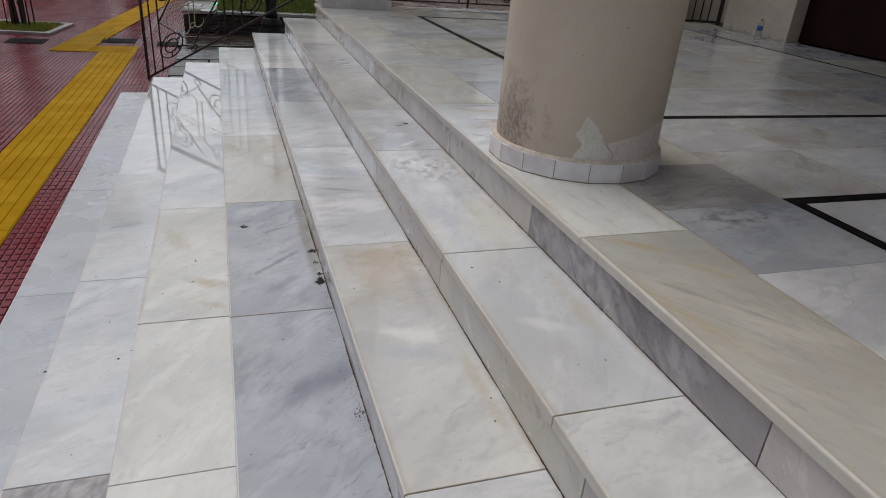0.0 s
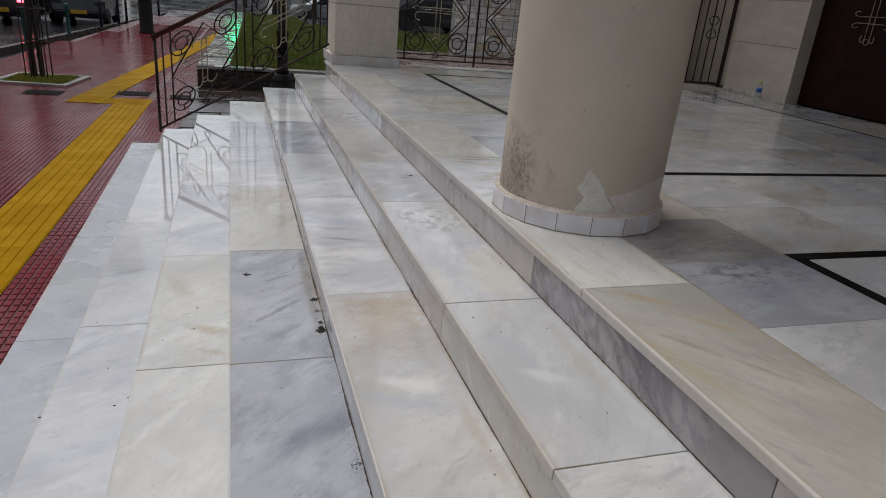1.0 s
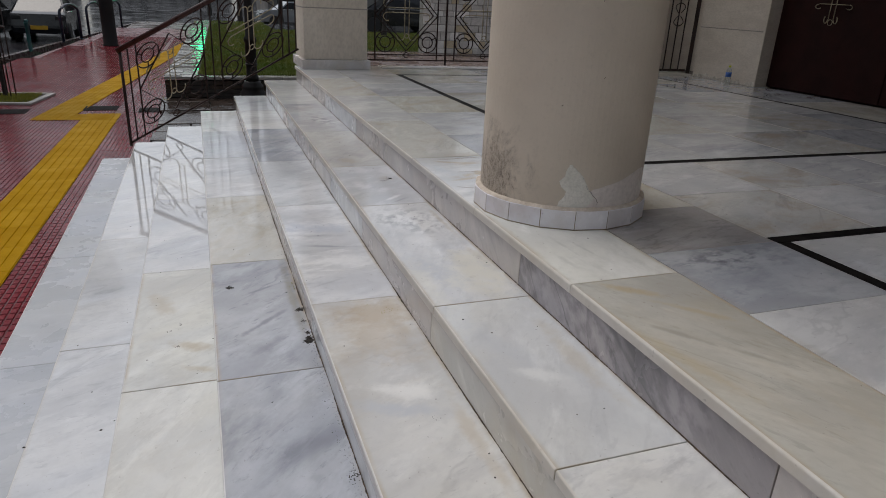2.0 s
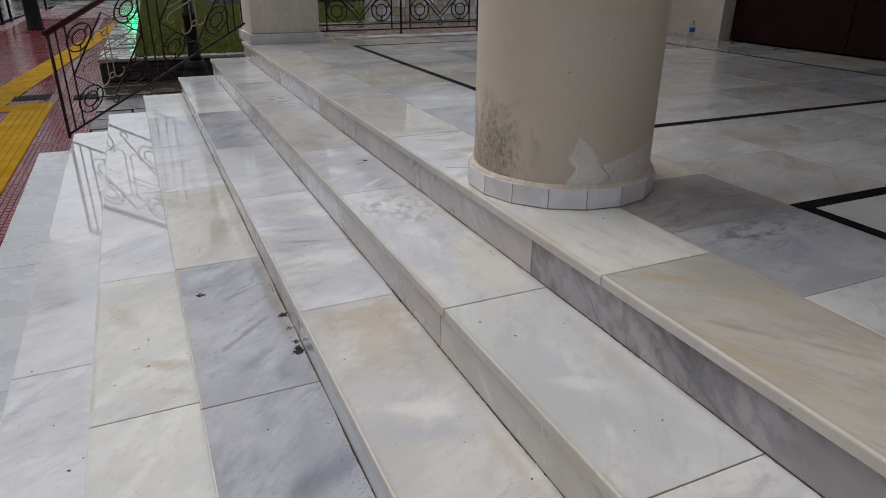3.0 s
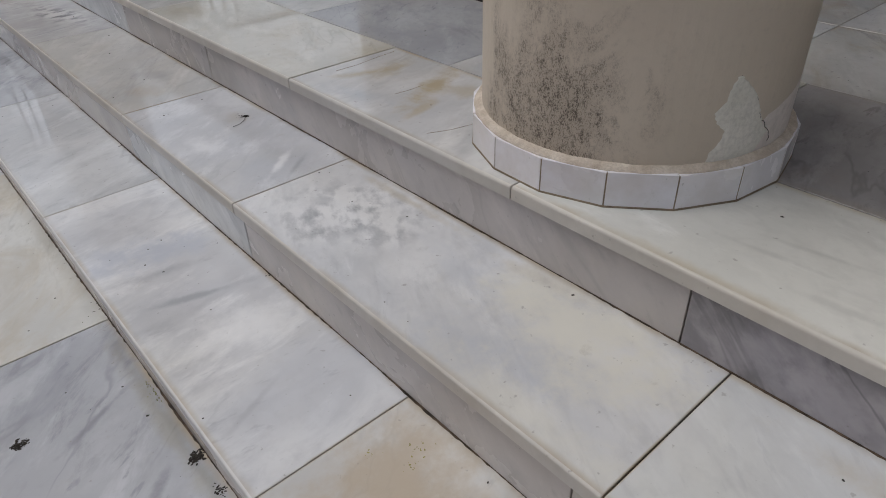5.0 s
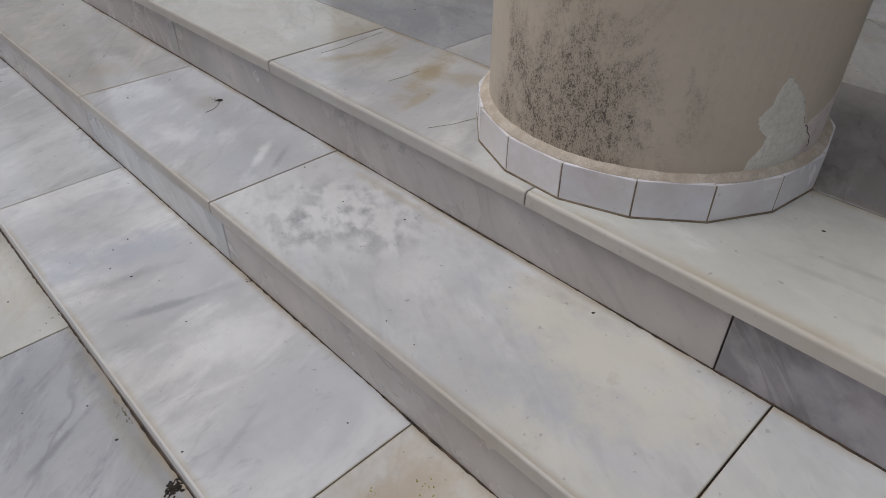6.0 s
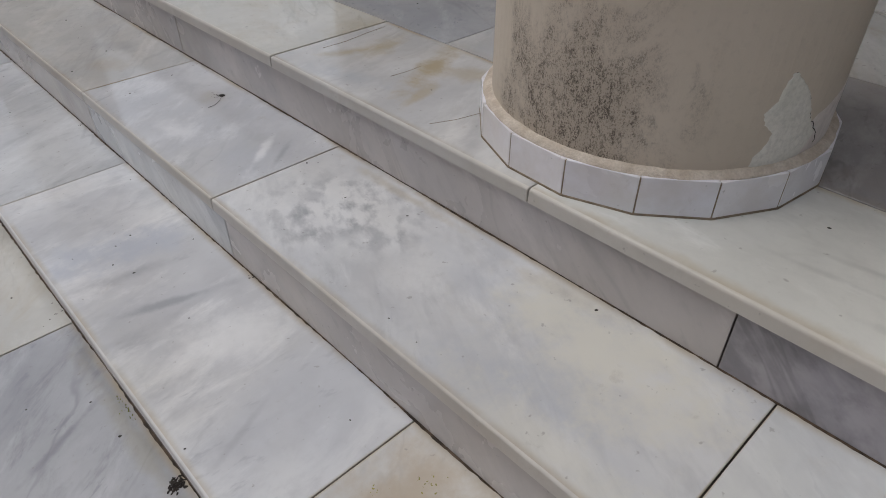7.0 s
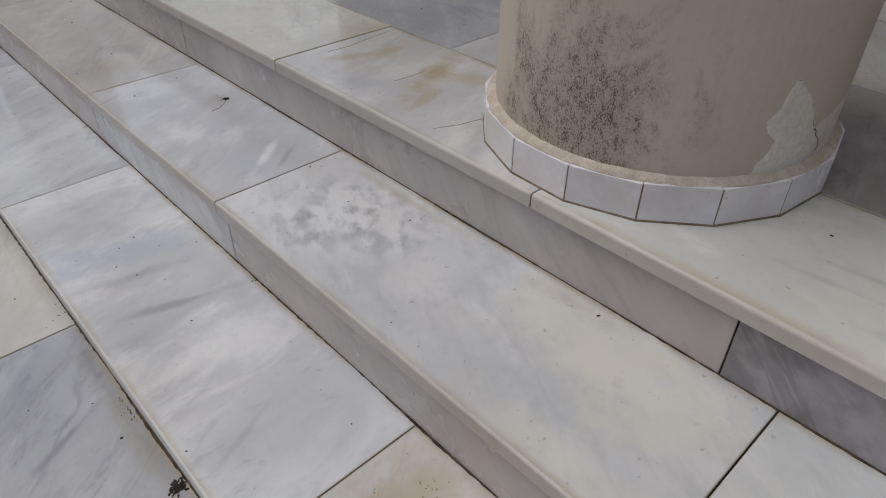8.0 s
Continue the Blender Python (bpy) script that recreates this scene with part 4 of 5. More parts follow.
cap_mat = marble("wet_slate_capping", (0.30, 0.30, 0.28), (0.16, 0.16, 0.15), 0.7, 0.1, turn=80, wet=(0.05, 0.22))
for k in range(95):
    y = 12.78 + 0.23 * k
    sh = 0.031 * (y - 12.8)
    x = -0.57 + sh
    while x < -0.57 + sh + 0.55:
        wd = r.choice((0.25, 0.3, 0.56, 0.56))
        wd = min(wd, -0.57 + sh + 0.56 - x)
        if wd < 0.06:
            break
        bm = box_in(bmesh.new(), 0.004, wd - 0.004, 0.004 + r.uniform(0, 0.012), 0.226, -0.045, r.uniform(-0.01, 0.008), 0.006)
        ob = part("cap_stone", bm, cap_mat, bed)
        ob.matrix_local = Matrix.Translation((x, y, BZ + 0.03)) @ Matrix.Rotation(r.uniform(-0.03, 0.03), 4, "X") @ Matrix.Rotation(r.uniform(-0.02, 0.02), 4, "Y")
        x += wd
x = 0.0
while x < 2.5:
    wd = r.uniform(0.3, 0.6)
    box("cap_stone", x + 0.004, x + wd - 0.004, 12.80, 13.06, BZ - 0.02, BZ + 0.028 + r.uniform(-0.004, 0.004), cap_mat, bed, 0.006)
    x += wd
bm = bmesh.new()
box_in(bm, -0.05, 3.0, 13.06, 34.5, BZ - 0.5, BZ)
box_in(bm, 3.0, 14.0, 19.4, 28.6, BZ - 0.5, BZ)
lawn_ob = part("lawn", bm, lawn)
tagged(lawn_ob, "raised bed of wet green lawn", "lawn", kind="structure")


def on_lawn(r):
    y = 13.07 + 21.3 * r.random() ** 1.7
    x = r.uniform(0.02 + 0.031 * (y - 13), 1.2 + 0.37 * y)
    if x > 3.0 and not 19.42 < y < 28.5:
        return on_lawn(r)
    return x, y, BZ - 0.005


tagged(blades("lawn_grass", 60000, on_lawn, 0.075, grass_mat, 6, 0.010), "short wet green grass on the raised bed", "grass", kind="stuff")
court = box("court_paving", 3.004, 16, 13.06, 19.396, GROUND - 0.3, BZ - 0.01, simple("wet_brown_flagstone", (0.20, 0.14, 0.12), (0.12, 0.085, 0.075), 2, (0.1, 0.4), 0.5, 0.004, 40), None, 0.005)
tagged(court, "wet pinkish brown flagstone court beside the lawn", "pavement", kind="structure")
# slate flags and soil between the stairs and the bed
yard = box("yard_soil", -0.35, 6.8, Y1 + 0.004, 12.83, GROUND - 0.1, GROUND + 0.03, soil, None, 0.01)
tagged(yard, "dark wet soil strip behind the stairs", "soil", kind="structure")
flag_mat = simple("flooded_slate_flag", (0.06, 0.043, 0.034), (0.028, 0.021, 0.017), 4, (0.04, 0.3), 0.6, 0.004, 22)
flags = empty("slate_path", (0, 0, GROUND + 0.03), "wet brown-grey slate flags beside the stairs", "path", kind="structure")
y = 7.95
while y < 12.6:
    h = r.uniform(0.45, 0.8)
    x = -0.62 + r.uniform(-0.03, 0.03)
    while x < 0.75:
        wd = r.uniform(0.45, 0.8)
        ob = part("flag", box_in(bmesh.new(), 0.008, wd - 0.008, 0.008, h - 0.008, -0.03, 0.03 + r.uniform(-0.01, 0.012), 0.008), flag_mat, flags)
        ob.matrix_local = Matrix.Translation((x, y, 0)) @ Matrix.Rotation(r.uniform(-0.02, 0.02), 4, "X")
        x += wd
    y += h

# ---- street lamp ----
lamp = empty("street_lamp", (0.83, 11.5, GROUND + 0.03), "black cast iron lamp post with a ringed base", "street lamp")
part("base", lathe([(0.21, 0), (0.21, 0.10), (0.19, 0.13), (0.20, 0.17), (0.20, 0.32), (0.165, 0.36), (0.175, 0.39), (0.165, 0.43), (0.135, 0.47), (0.13, 0.50)], 32), black_iron, lamp, smooth=True)
part("shaft", lathe([(0.105, 0.50), (0.10, 0.56), (0.085, 0.60), (0.085, 1.10), (0.10, 1.12), (0.10, 1.17), (0.072, 1.20), (0.062, 1.9), (0.055, 3.4)], 28), black_iron, lamp, smooth=True)
part("collar", lathe([(0.088, 0.74), (0.096, 0.76), (0.088, 0.78)], 28), black_iron, lamp, smooth=True)
part("head", lathe([(0.06, 3.4), (0.12, 3.45), (0.17, 3.75), (0.19, 3.78), (0.05, 3.95), (0.02, 4.05)], 20), black_iron, lamp)


# ---- wrought iron railings ----
def rail_panel(rail, x0, x1, y, zb, high, gold):
    """A bay between two pickets: a double lozenge, four ringed wheels, a scrolled cross. zb gives the foot rail's height at x."""
    cx, half = (x0 + x1) / 2, (x1 - x0) / 2
    at = lambda u, v: (cx + u, y, zb(cx + u) + v)
    mid, dv = high / 2, high * 0.40
    for o in (0.0, 0.055):
        hh, vv = half - o, dv - o
        tube("lozenge", [at(-hh, mid), at(0, mid + vv), at(hh, mid), at(0, mid - vv)], 0.009, iron, rail, closed=True) if o == 0 or zb(1) == zb(0) else None
    for su in (-1, 1):
        for sv in (-1, 1):
            c = (su * half * 0.68, mid + sv * high * 0.30)
            bm = bmesh.new()
            for rr in (0.112, 0.062):
                tube_in(bm, [at(c[0] + rr * math.cos(k * 0.2618), c[1] + rr * math.sin(k * 0.2618)) for k in range(24)], 0.007, 6, True)
            for k in range(3):
                a = 0.5 + k * 2.094
                tube_in(bm, [at(c[0] + 0.062 * math.cos(a), c[1] + 0.062 * math.sin(a)), at(c[0] + 0.112 * math.cos(a), c[1] + 0.112 * math.sin(a))], 0.006)
            part("ringed_wheel", bm, iron, rail, smooth=True)
    tube("small_ring", [at(0.03 * math.cos(k * 0.5236), mid - dv - 0.045 + 0.03 * math.sin(k * 0.5236)) for k in range(12)], 0.006, iron, rail, closed=True)
    bm = bmesh.new()
    arm = half * 0.62
    for s in (-1, 1):
        tube_in(bm, [at(s * 0.026, mid - arm), at(s * 0.026, mid + arm)], 0.0055)
        tube_in(bm, [at(-arm, mid + 0.05 + s * 0.026), at(arm, mid + 0.05 + s * 0.026)], 0.0055)
        for e_ in (-1, 1):
            curl = [(0.026 + 0.045 * (1 - math.cos(k * 0.5)), 0.045 * math.sin(k * 0.5)) for k in range(8)]
            tube_in(bm, [at(s * a, mid + e_ * (arm + b)) for a, b in curl], 0.0055)
            tube_in(bm, [at(e_ * (arm + b), mid + 0.05 + s * a) for a, b in curl], 0.0055)
    for e_ in (-1, 1):
        tube_in(bm, [at(0.024 * math.cos(k * 0.5236), mid + e_ * (arm - 0.005) + 0.024 * math.sin(k * 0.5236)) for k in range(12)], 0.005, 6, True)
    part("scrolled_cross", bm, gold, rail, "pale gold scrolled cross", True)


stair_rail = empty("stair_railing", (0, 0, 0), "dark wrought iron stair railing with lozenges, rings and pale crosses", "railing")
RY, RH = 7.68, 0.945
zb = lambda x: -0.79 + 0.555 * (x + 0.70)
x0, x1 = -0.705, 1.07
tube("handrail", [(x0 - 0.03, RY, zb(x0 - 0.03) + RH), (x1, RY, zb(x1) + RH)], 0.026, rail_red, stair_rail, 10, label="oxblood painted handrail")
tube("foot_rail", [(x0, RY, zb(x0)), (x1, RY, zb(x1))], 0.011, iron, stair_rail)
tube("newel_bar", [(x0, RY, TOP[1]), (x0, RY, zb(x0) + RH)], 0.015, iron, stair_rail)
for x in (-0.635, -0.555, 0.095, 0.18, 0.265, 0.90, 0.97, 1.045):
    tube("picket", [(x, RY, zb(x)), (x, RY, zb(x) + RH)], 0.008, iron, stair_rail)
rail_panel(stair_rail, -0.555, 0.095, RY, zb, RH, brass)
rail_panel(stair_rail, 0.265, 0.90, RY, zb, RH, brass)

porch_rail = empty("porch_railing", (0, 0, 0), "dark wrought iron porch railing with lozenges, rings and crosses", "railing")
zc = lambda x: 0.09
PY = 7.73
x1 = 5.7
for z, rr in ((0.085, 0.009), (0.145, 0.007), (1.03, 0.009), (1.09, 0.022)):
    tube("rail_bar", [(1.85, PY, z), (x1, PY, z)], rr, iron, porch_rail)
for k in range(4):
    xa = 1.935 + 0.965 * k
    rail_panel(porch_rail, xa, xa + 0.745, PY, zc, 0.98, brass)
    for x in (xa, xa + 0.745):
        tube("picket", [(x, PY, 0.085), (x, PY, 1.09)], 0.009, iron, porch_rail)
    tube("post", [(xa + 0.855, PY, 0.03), (xa + 0.855, PY, 1.09)], 0.013, iron, porch_rail)

gate = empty("iron_gate", (0, 7.22, 0), "dark iron gate of upright bars with a scroll ornament", "gate")
for x in (4.98, 5.905):
    tube("stile", [(x, 0, 0.02), (x, 0, 2.2)], 0.032, iron, gate, 4, smooth=False)
for z in (0.06, 2.15):
    tube("gate_rail", [(4.96, 0, z), (5.86, 0, z)], 0.014, iron, gate, 4, smooth=False)
for k in range(7):
    x = 5.07 + 0.112 * k
    tube("gate_bar", [(x, 0, 0.06), (x, 0, 2.15)], 0.009, iron, gate)
bm = bmesh.new()
for s in (-1, 1):
    for e_ in (-1, 1):
        tube_in(bm, [(5.63 + s * (0.02 + 0.06 * math.sin(k * 0.45) * (1 - k * 0.05)), -0.012, 0.72 + e_ * (0.02 + 0.026 * k - 0.0015 * k * k)) for k in range(11)], 0.006)
part("scroll", bm, iron, gate, smooth=True)

# gold cross on the door
bm = bmesh.new()
cy_, cz_ = 0.79, 0.93
for s in (-1, 1):
    tube_in(bm, [(-0.012, cy_ + s * 0.03, cz_ - 0.18), (-0.012, cy_ + s * 0.03, cz_ + 0.42)], 0.0045)
    tube_in(bm, [(-0.012, cy_ - 0.17, cz_ + s * 0.035), (-0.012, cy_ + 0.17, cz_ + s * 0.03)], 0.0045)
    curl = [(0.035 + 0.022 * (1 - math.cos(k * 0.6)), 0.035 * math.sin(k * 0.6)) for k in range(8)]
    for e_, lv, lh in ((-1, 0.18, 0.18), (1, 0.42, 0.18)):
        tube_in(bm, [(-0.012, cy_ + s * a, cz_ + e_ * (lv + b)) for a, b in curl], 0.005)
        tube_in(bm, [(-0.012, cy_ + e_ * (lh + b), cz_ + s * a) for a, b in curl], 0.005)
tube_in(bm, [(-0.012, cy_ + 0.028 * math.cos(k * 0.5236), cz_ - 0.205 + 0.028 * math.sin(k * 0.5236)) for k in range(12)], 0.004, 6, True)
part("door_cross", bm, brass, door, "pale gold ironwork cross", True)

# ---- plastic bottle ----
m, n, l, b = nodes_of("clear_plastic")
b.inputs["Transmission Weight"].default_value, b.inputs["Roughness"].default_value, b.inputs["IOR"].default_value = 0.9, 0.08, 1.25
b.inputs["Base Color"].default_value = (0.85, 0.9, 0.9, 1)
clear = m
bottle = empty("water_bottle", (5.72, 6.30, 0.001), "small clear plastic water bottle with blue label and yellow cap", "bottle")
part("body", lathe([(0.026, 0), (0.031, 0.006), (0.031, 0.04), (0.029, 0.05), (0.031, 0.06), (0.031, 0.14), (0.026, 0.165), (0.013, 0.185), (0.012, 0.195)], 24), clear, bottle, smooth=True)
part("label", lathe([(0.0318, 0.085), (0.0318, 0.135), (0.031, 0.1351)], 24), simple("blue_paper_label", (0.03, 0.09, 0.35), (0.05, 0.14, 0.45), 30, (0.4, 0.6)), bottle, "glossy blue paper label", True)
part("cap", lathe([(0.015, 0.19), (0.015, 0.208), (0.013, 0.211)], 20), simple("yellow_green_plastic", (0.50, 0.52, 0.03), (0.42, 0.46, 0.03), 30, (0.3, 0.5)), bottle, "yellow-green screw cap")

# ---- stone boundary wall and brown yard beyond the porch ----
bwall = empty("stone_wall", (0, 19.0, 0), "boundary wall of grey, white and ochre squared stones", "wall", kind="structure")
wall_stones = [simple("grey_wall_stone", (0.60, 0.56, 0.51), (0.46, 0.43, 0.39), 6, (0.5, 0.8), 0.7, 0.006, 40), simple("white_wall_stone", (0.80, 0.76, 0.70), (0.66, 0.63, 0.58), 6, (0.5, 0.8), 0.7, 0.006, 40), simple("ochre_wall_stone", (0.56, 0.46, 0.31), (0.45, 0.37, 0.25), 6, (0.5, 0.8), 0.7, 0.006, 40)]
box("wall_core", 6.15, 14.0, 0.03, 0.35, GROUND - 0.1, 1.9, kerb_stone, bwall, 0)
r = random.Random(31)
z = BZ - 0.01
while z < 1.75:
    h = r.uniform(0.15, 0.24)
    x = 6.15
    while x < 9.6:
        wd = r.uniform(0.17, 0.42)
        box("stone", x + 0.007, x + wd - 0.007, r.uniform(-0.012, 0.008), 0.06, z + 0.007, z + h - 0.007, r.choices(wall_stones, (6, 4, 1.2))[0], bwall, 0.008)
        x += wd
    z += h


# ---- cars ----
glass, gn, gl, gb = nodes_of("dark_car_glass")
gb.inputs["Base Color"].default_value, gb.inputs["Roughness"].default_value = (0.012, 0.014, 0.016, 1), 0.04
tyre_mat = simple("black_tyre_rubber", (0.015, 0.015, 0.015), (0.025, 0.025, 0.025), 20, (0.6, 0.8))
rim_mat = simple("grey_wheel_alloy", (0.35, 0.35, 0.36), (0.22, 0.22, 0.23), 20, (0.25, 0.4), metal=0.8)
chrome = simple("bright_trim", (0.6, 0.6, 0.6), (0.5, 0.5, 0.5), 20, (0.1, 0.25), metal=1.0)
red_glow, n, l, b = nodes_of("lit_red_lamp")
b.inputs["Base Color"].default_value = (0.5, 0.01, 0.01, 1)
b.inputs["Emission Color"].default_value, b.inputs["Emission Strength"].default_value = (1, 0.02, 0.03, 1), 30.0


plate_mat = simple("yellow_plate", (0.60, 0.36, 0.02), (0.5, 0.3, 0.02), 8, (0.4, 0.6))


def car(at, turn, paint, label, lit=False):
    c = empty("car", at, label, "car", "parked cars")
    c.rotation_euler = (0, 0, radians(turn))
    side = [(-2.1, 0.28), (-2.12, 0.62), (-1.95, 0.88), (-1.1, 0.95), (-0.45, 1.42), (0.95, 1.45), (1.75, 1.0), (2.08, 0.92), (2.12, 0.5), (2.05, 0.28)]
    bm = bmesh.new()
    rows = []
    for y, s in ((-0.84, 0.97), (-0.80, 1.0), (0.80, 1.0), (0.84, 0.97)):
        rows.append([bm.verts.new((x * s, y * (0.80 if z > 1.2 else 1.0), z)) for x, z in side])
    for p, q in zip(rows, rows[1:]):
        for k in range(len(side)):
            bm.faces.new((p[k], p[(k + 1) % len(side)], q[(k + 1) % len(side)], q[k]))
    bm.faces.new(rows[0]), bm.faces.new(rows[-1])
    bmesh.ops.bevel(bm, geom=bm.edges[:], offset=0.03, segments=2, affect="EDGES")
    part("body", bm, paint, c, smooth=False)
    for s in (-1, 1):
        bm = bmesh.new()
        f = [bm.verts.new((x, s * (0.852 - 0.17 * (z - 0.95) / 0.45), z)) for x, z in ((-0.92, 1.0), (-0.42, 1.36), (0.90, 1.38), (1.45, 1.02))]
        bm.faces.new(f)
        bmesh.ops.solidify(bm, geom=bm.faces[:], thickness=0.02)
        part("side_window", bm, glass, c)
        tube("trim", [(-0.95, s * 0.858, 0.985), (1.5, s * 0.858, 0.985)], 0.012, chrome, c)
    for x in (-1.32, 1.32):
        for s in (-1, 1):
            wh = part("wheel", lathe([(0.20, -0.10), (0.30, -0.10), (0.315, -0.07), (0.315, 0.07), (0.30, 0.10), (0.20, 0.10)], 28), tyre_mat, c)
            wh.matrix_local = Matrix.Translation((x, s * 0.78, 0.315)) @ Matrix.Rotation(math.pi / 2, 4, "X")
            part("rim", lathe([(0.195, -0.095), (0.19, -0.085), (0.05, -0.075), (0.05, 0.075), (0.19, 0.085), (0.195, 0.095)], 20), rim_mat, wh)
    part("number_plate", box_in(bmesh.new(), 2.10, 2.145, -0.26, 0.26, 0.42, 0.55, 0.004), plate_mat, c, "plain yellow rear plate")
    for s in (-1, 1):
        part("rear_lamp", box_in(bmesh.new(), 2.06, 2.14, s * 0.66 - 0.14, s * 0.66 + 0.14, 0.74, 0.88, 0.02), red_glow if lit else tyre_mat, c, "red rear lamp")
        part("headlamp", box_in(bmesh.new(), -2.13, -2.02, s * 0.62 - 0.15, s * 0.62 + 0.15, 0.66, 0.78, 0.02), chrome, c)
    return c


paint_black = simple("wet_black_car_paint", (0.010, 0.011, 0.014), (0.014, 0.015, 0.018), 3, (0.06, 0.14), 0.02)
paint_silver = simple("wet_silver_car_paint", (0.42, 0.44, 0.46), (0.36, 0.38, 0.40), 3, (0.1, 0.2), 0.02, metal=0.5)
ROAD = GROUND - 0.15
car((-7.05, 27.8, ROAD), -90, paint_black, "dark wet car waiting in the street with brake lights on", True)
car((-5.15, 29.4, ROAD), -88, paint_black, "dark wet car parked along the kerb")
car((8.7, 31.0, BZ - 0.05), 4, paint_black, "black car parked beyond the lawn")
car((5.6, 43.0, ROAD), 8, paint_silver, "silver car parked beyond the lawn")

# ---- green sign over the far pavement ----
green_glow, n, l, b = nodes_of("lit_green_sign")
b.inputs["Base Color"].default_value = (0.01, 0.4, 0.15, 1)
b.inputs["Emission Color"].default_value, b.inputs["Emission Strength"].default_value = (0.0, 1.0, 0.30, 1), 7.0
sign = empty("cross_sign", (0.35, 45.0, 2.3), "lit green cross sign on a bracket over the pavement", "sign")
for a, b_ in ((0.22, 0.66), (0.66, 0.22)):
    box("cross_arm", -a, a, -0.08 - (0.004 if a > 0.5 else 0), 0.08, -b_, b_, green_glow, sign, 0.02)
tube("sign_post", [(0.0, 0.12, ROAD - 2.3), (0.0, 0.12, 0.7)], 0.05, black_iron, sign, 8)

# ---- distance ----
lot = box("parking_strip", 3.1, 40, 28.7, 34.5, GROUND - 0.3, BZ - 0.05, asphalt, None, 0.01)
tagged(lot, "wet asphalt parking strip behind the lawn", "road", kind="structure")

plaza = box("plaza", -3.0, 60, 34.6, 41, GROUND - 0.2, GROUND - 0.02, simple("wet_brown_plaza", (0.14, 0.11, 0.095), (0.08, 0.065, 0.055), 0.8, (0.12, 0.4), 0.4, 0.004, 30, shuffle=False), None, 0)
tagged(plaza, "wet brown paved plaza beyond the lawn", "pavement", kind="structure")
for k, (x, y) in enumerate(((2.2, 37.5), (4.4, 38.5), (8.5, 33.0), (1.0, 52.0), (12.0, 36.0))):
    tree((x, y, GROUND - 0.02 if k else GROUND - 0.02), 6.5 + k * 0.4, 0.13, 2.3, 2600, 50 + k, "dark-trunked tree with green leaves beyond the lawn")
gold_leaf = simple("yellow_autumn_leaves", (0.55, 0.30, 0.015), (0.42, 0.26, 0.02), 2, (0.4, 0.6), 0.1, 0.001, 30, shuffle=False)
tree((7.0, 26.6, BZ), 3.3, 0.10, 0.75, 900, 91, "small dark-trunked tree with yellow autumn leaves on the lawn", False, gold_leaf)
far_wall = simple("grey_rendered_building", (0.20, 0.19, 0.175), (0.13, 0.125, 0.12), 0.3, (0.6, 0.8), 0.3, 0.01, 3)
shop_glass = glass
# mostly unseen blocks, added to cut low sky light and darken wet reflections
for k, (x0, x1, y, h) in enumerate(((-30, -15, 40, 14), (6, 24, 62, 16), (24, 45, 60, 12), (-35, -18, 14, 8), (-35, -18, -13, 8.5), (-35, -18, -40, 8), (-8, 26, -36, 12), (-60, -22, 150, 22), (-21, 8, 165, 21), (9, 50, 150, 22))):
    hs = empty("sky_blocking_building", (x0, y, ROAD), "grey rendered building with rows of windows, added to block low sky", "building", "street buildings")
    deep = 12
    box("walls", 0, x1 - x0, 0, deep if y > 20 or y < -30 else 25, 0, h, far_wall, hs, 0)
    box("roof", -0.3, x1 - x0 + 0.3, -0.3, (deep if y > 20 or y < -30 else 25) + 0.3, h, h + 0.4, kerb_stone, hs, 0.02)
    for f in range(int(h / 3.2)):
        for q in range(int((x1 - x0) / 3)):
            part("window", box_in(bmesh.new(), 0.8 + 3 * q, 2.4 + 3 * q, -0.05, 0.02, 0.7 + 3.2 * f, 2.4 + 3.2 * f, 0.02), shop_glass, hs)
        if x1 == -18:
            for q in range(8):
                part("window", box_in(bmesh.new(), 16.98, 17.05, 0.9 + 3 * q, 2.5 + 3 * q, 0.7 + 3.2 * f, 2.4 + 3.2 * f, 0.02), shop_glass, hs)

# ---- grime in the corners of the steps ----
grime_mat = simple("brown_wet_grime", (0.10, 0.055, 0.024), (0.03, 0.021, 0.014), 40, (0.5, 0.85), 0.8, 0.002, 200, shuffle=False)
r = random.Random(41)
verts, faces = [], []
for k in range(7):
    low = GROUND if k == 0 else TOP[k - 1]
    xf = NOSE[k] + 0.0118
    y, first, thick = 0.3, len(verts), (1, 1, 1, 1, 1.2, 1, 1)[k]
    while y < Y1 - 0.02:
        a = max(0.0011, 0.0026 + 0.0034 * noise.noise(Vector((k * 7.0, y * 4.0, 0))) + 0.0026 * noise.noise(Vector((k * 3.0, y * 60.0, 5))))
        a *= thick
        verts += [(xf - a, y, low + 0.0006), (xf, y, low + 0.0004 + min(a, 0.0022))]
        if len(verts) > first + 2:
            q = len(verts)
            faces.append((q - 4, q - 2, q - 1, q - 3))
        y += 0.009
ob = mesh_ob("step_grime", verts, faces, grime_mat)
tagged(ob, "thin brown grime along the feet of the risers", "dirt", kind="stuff")


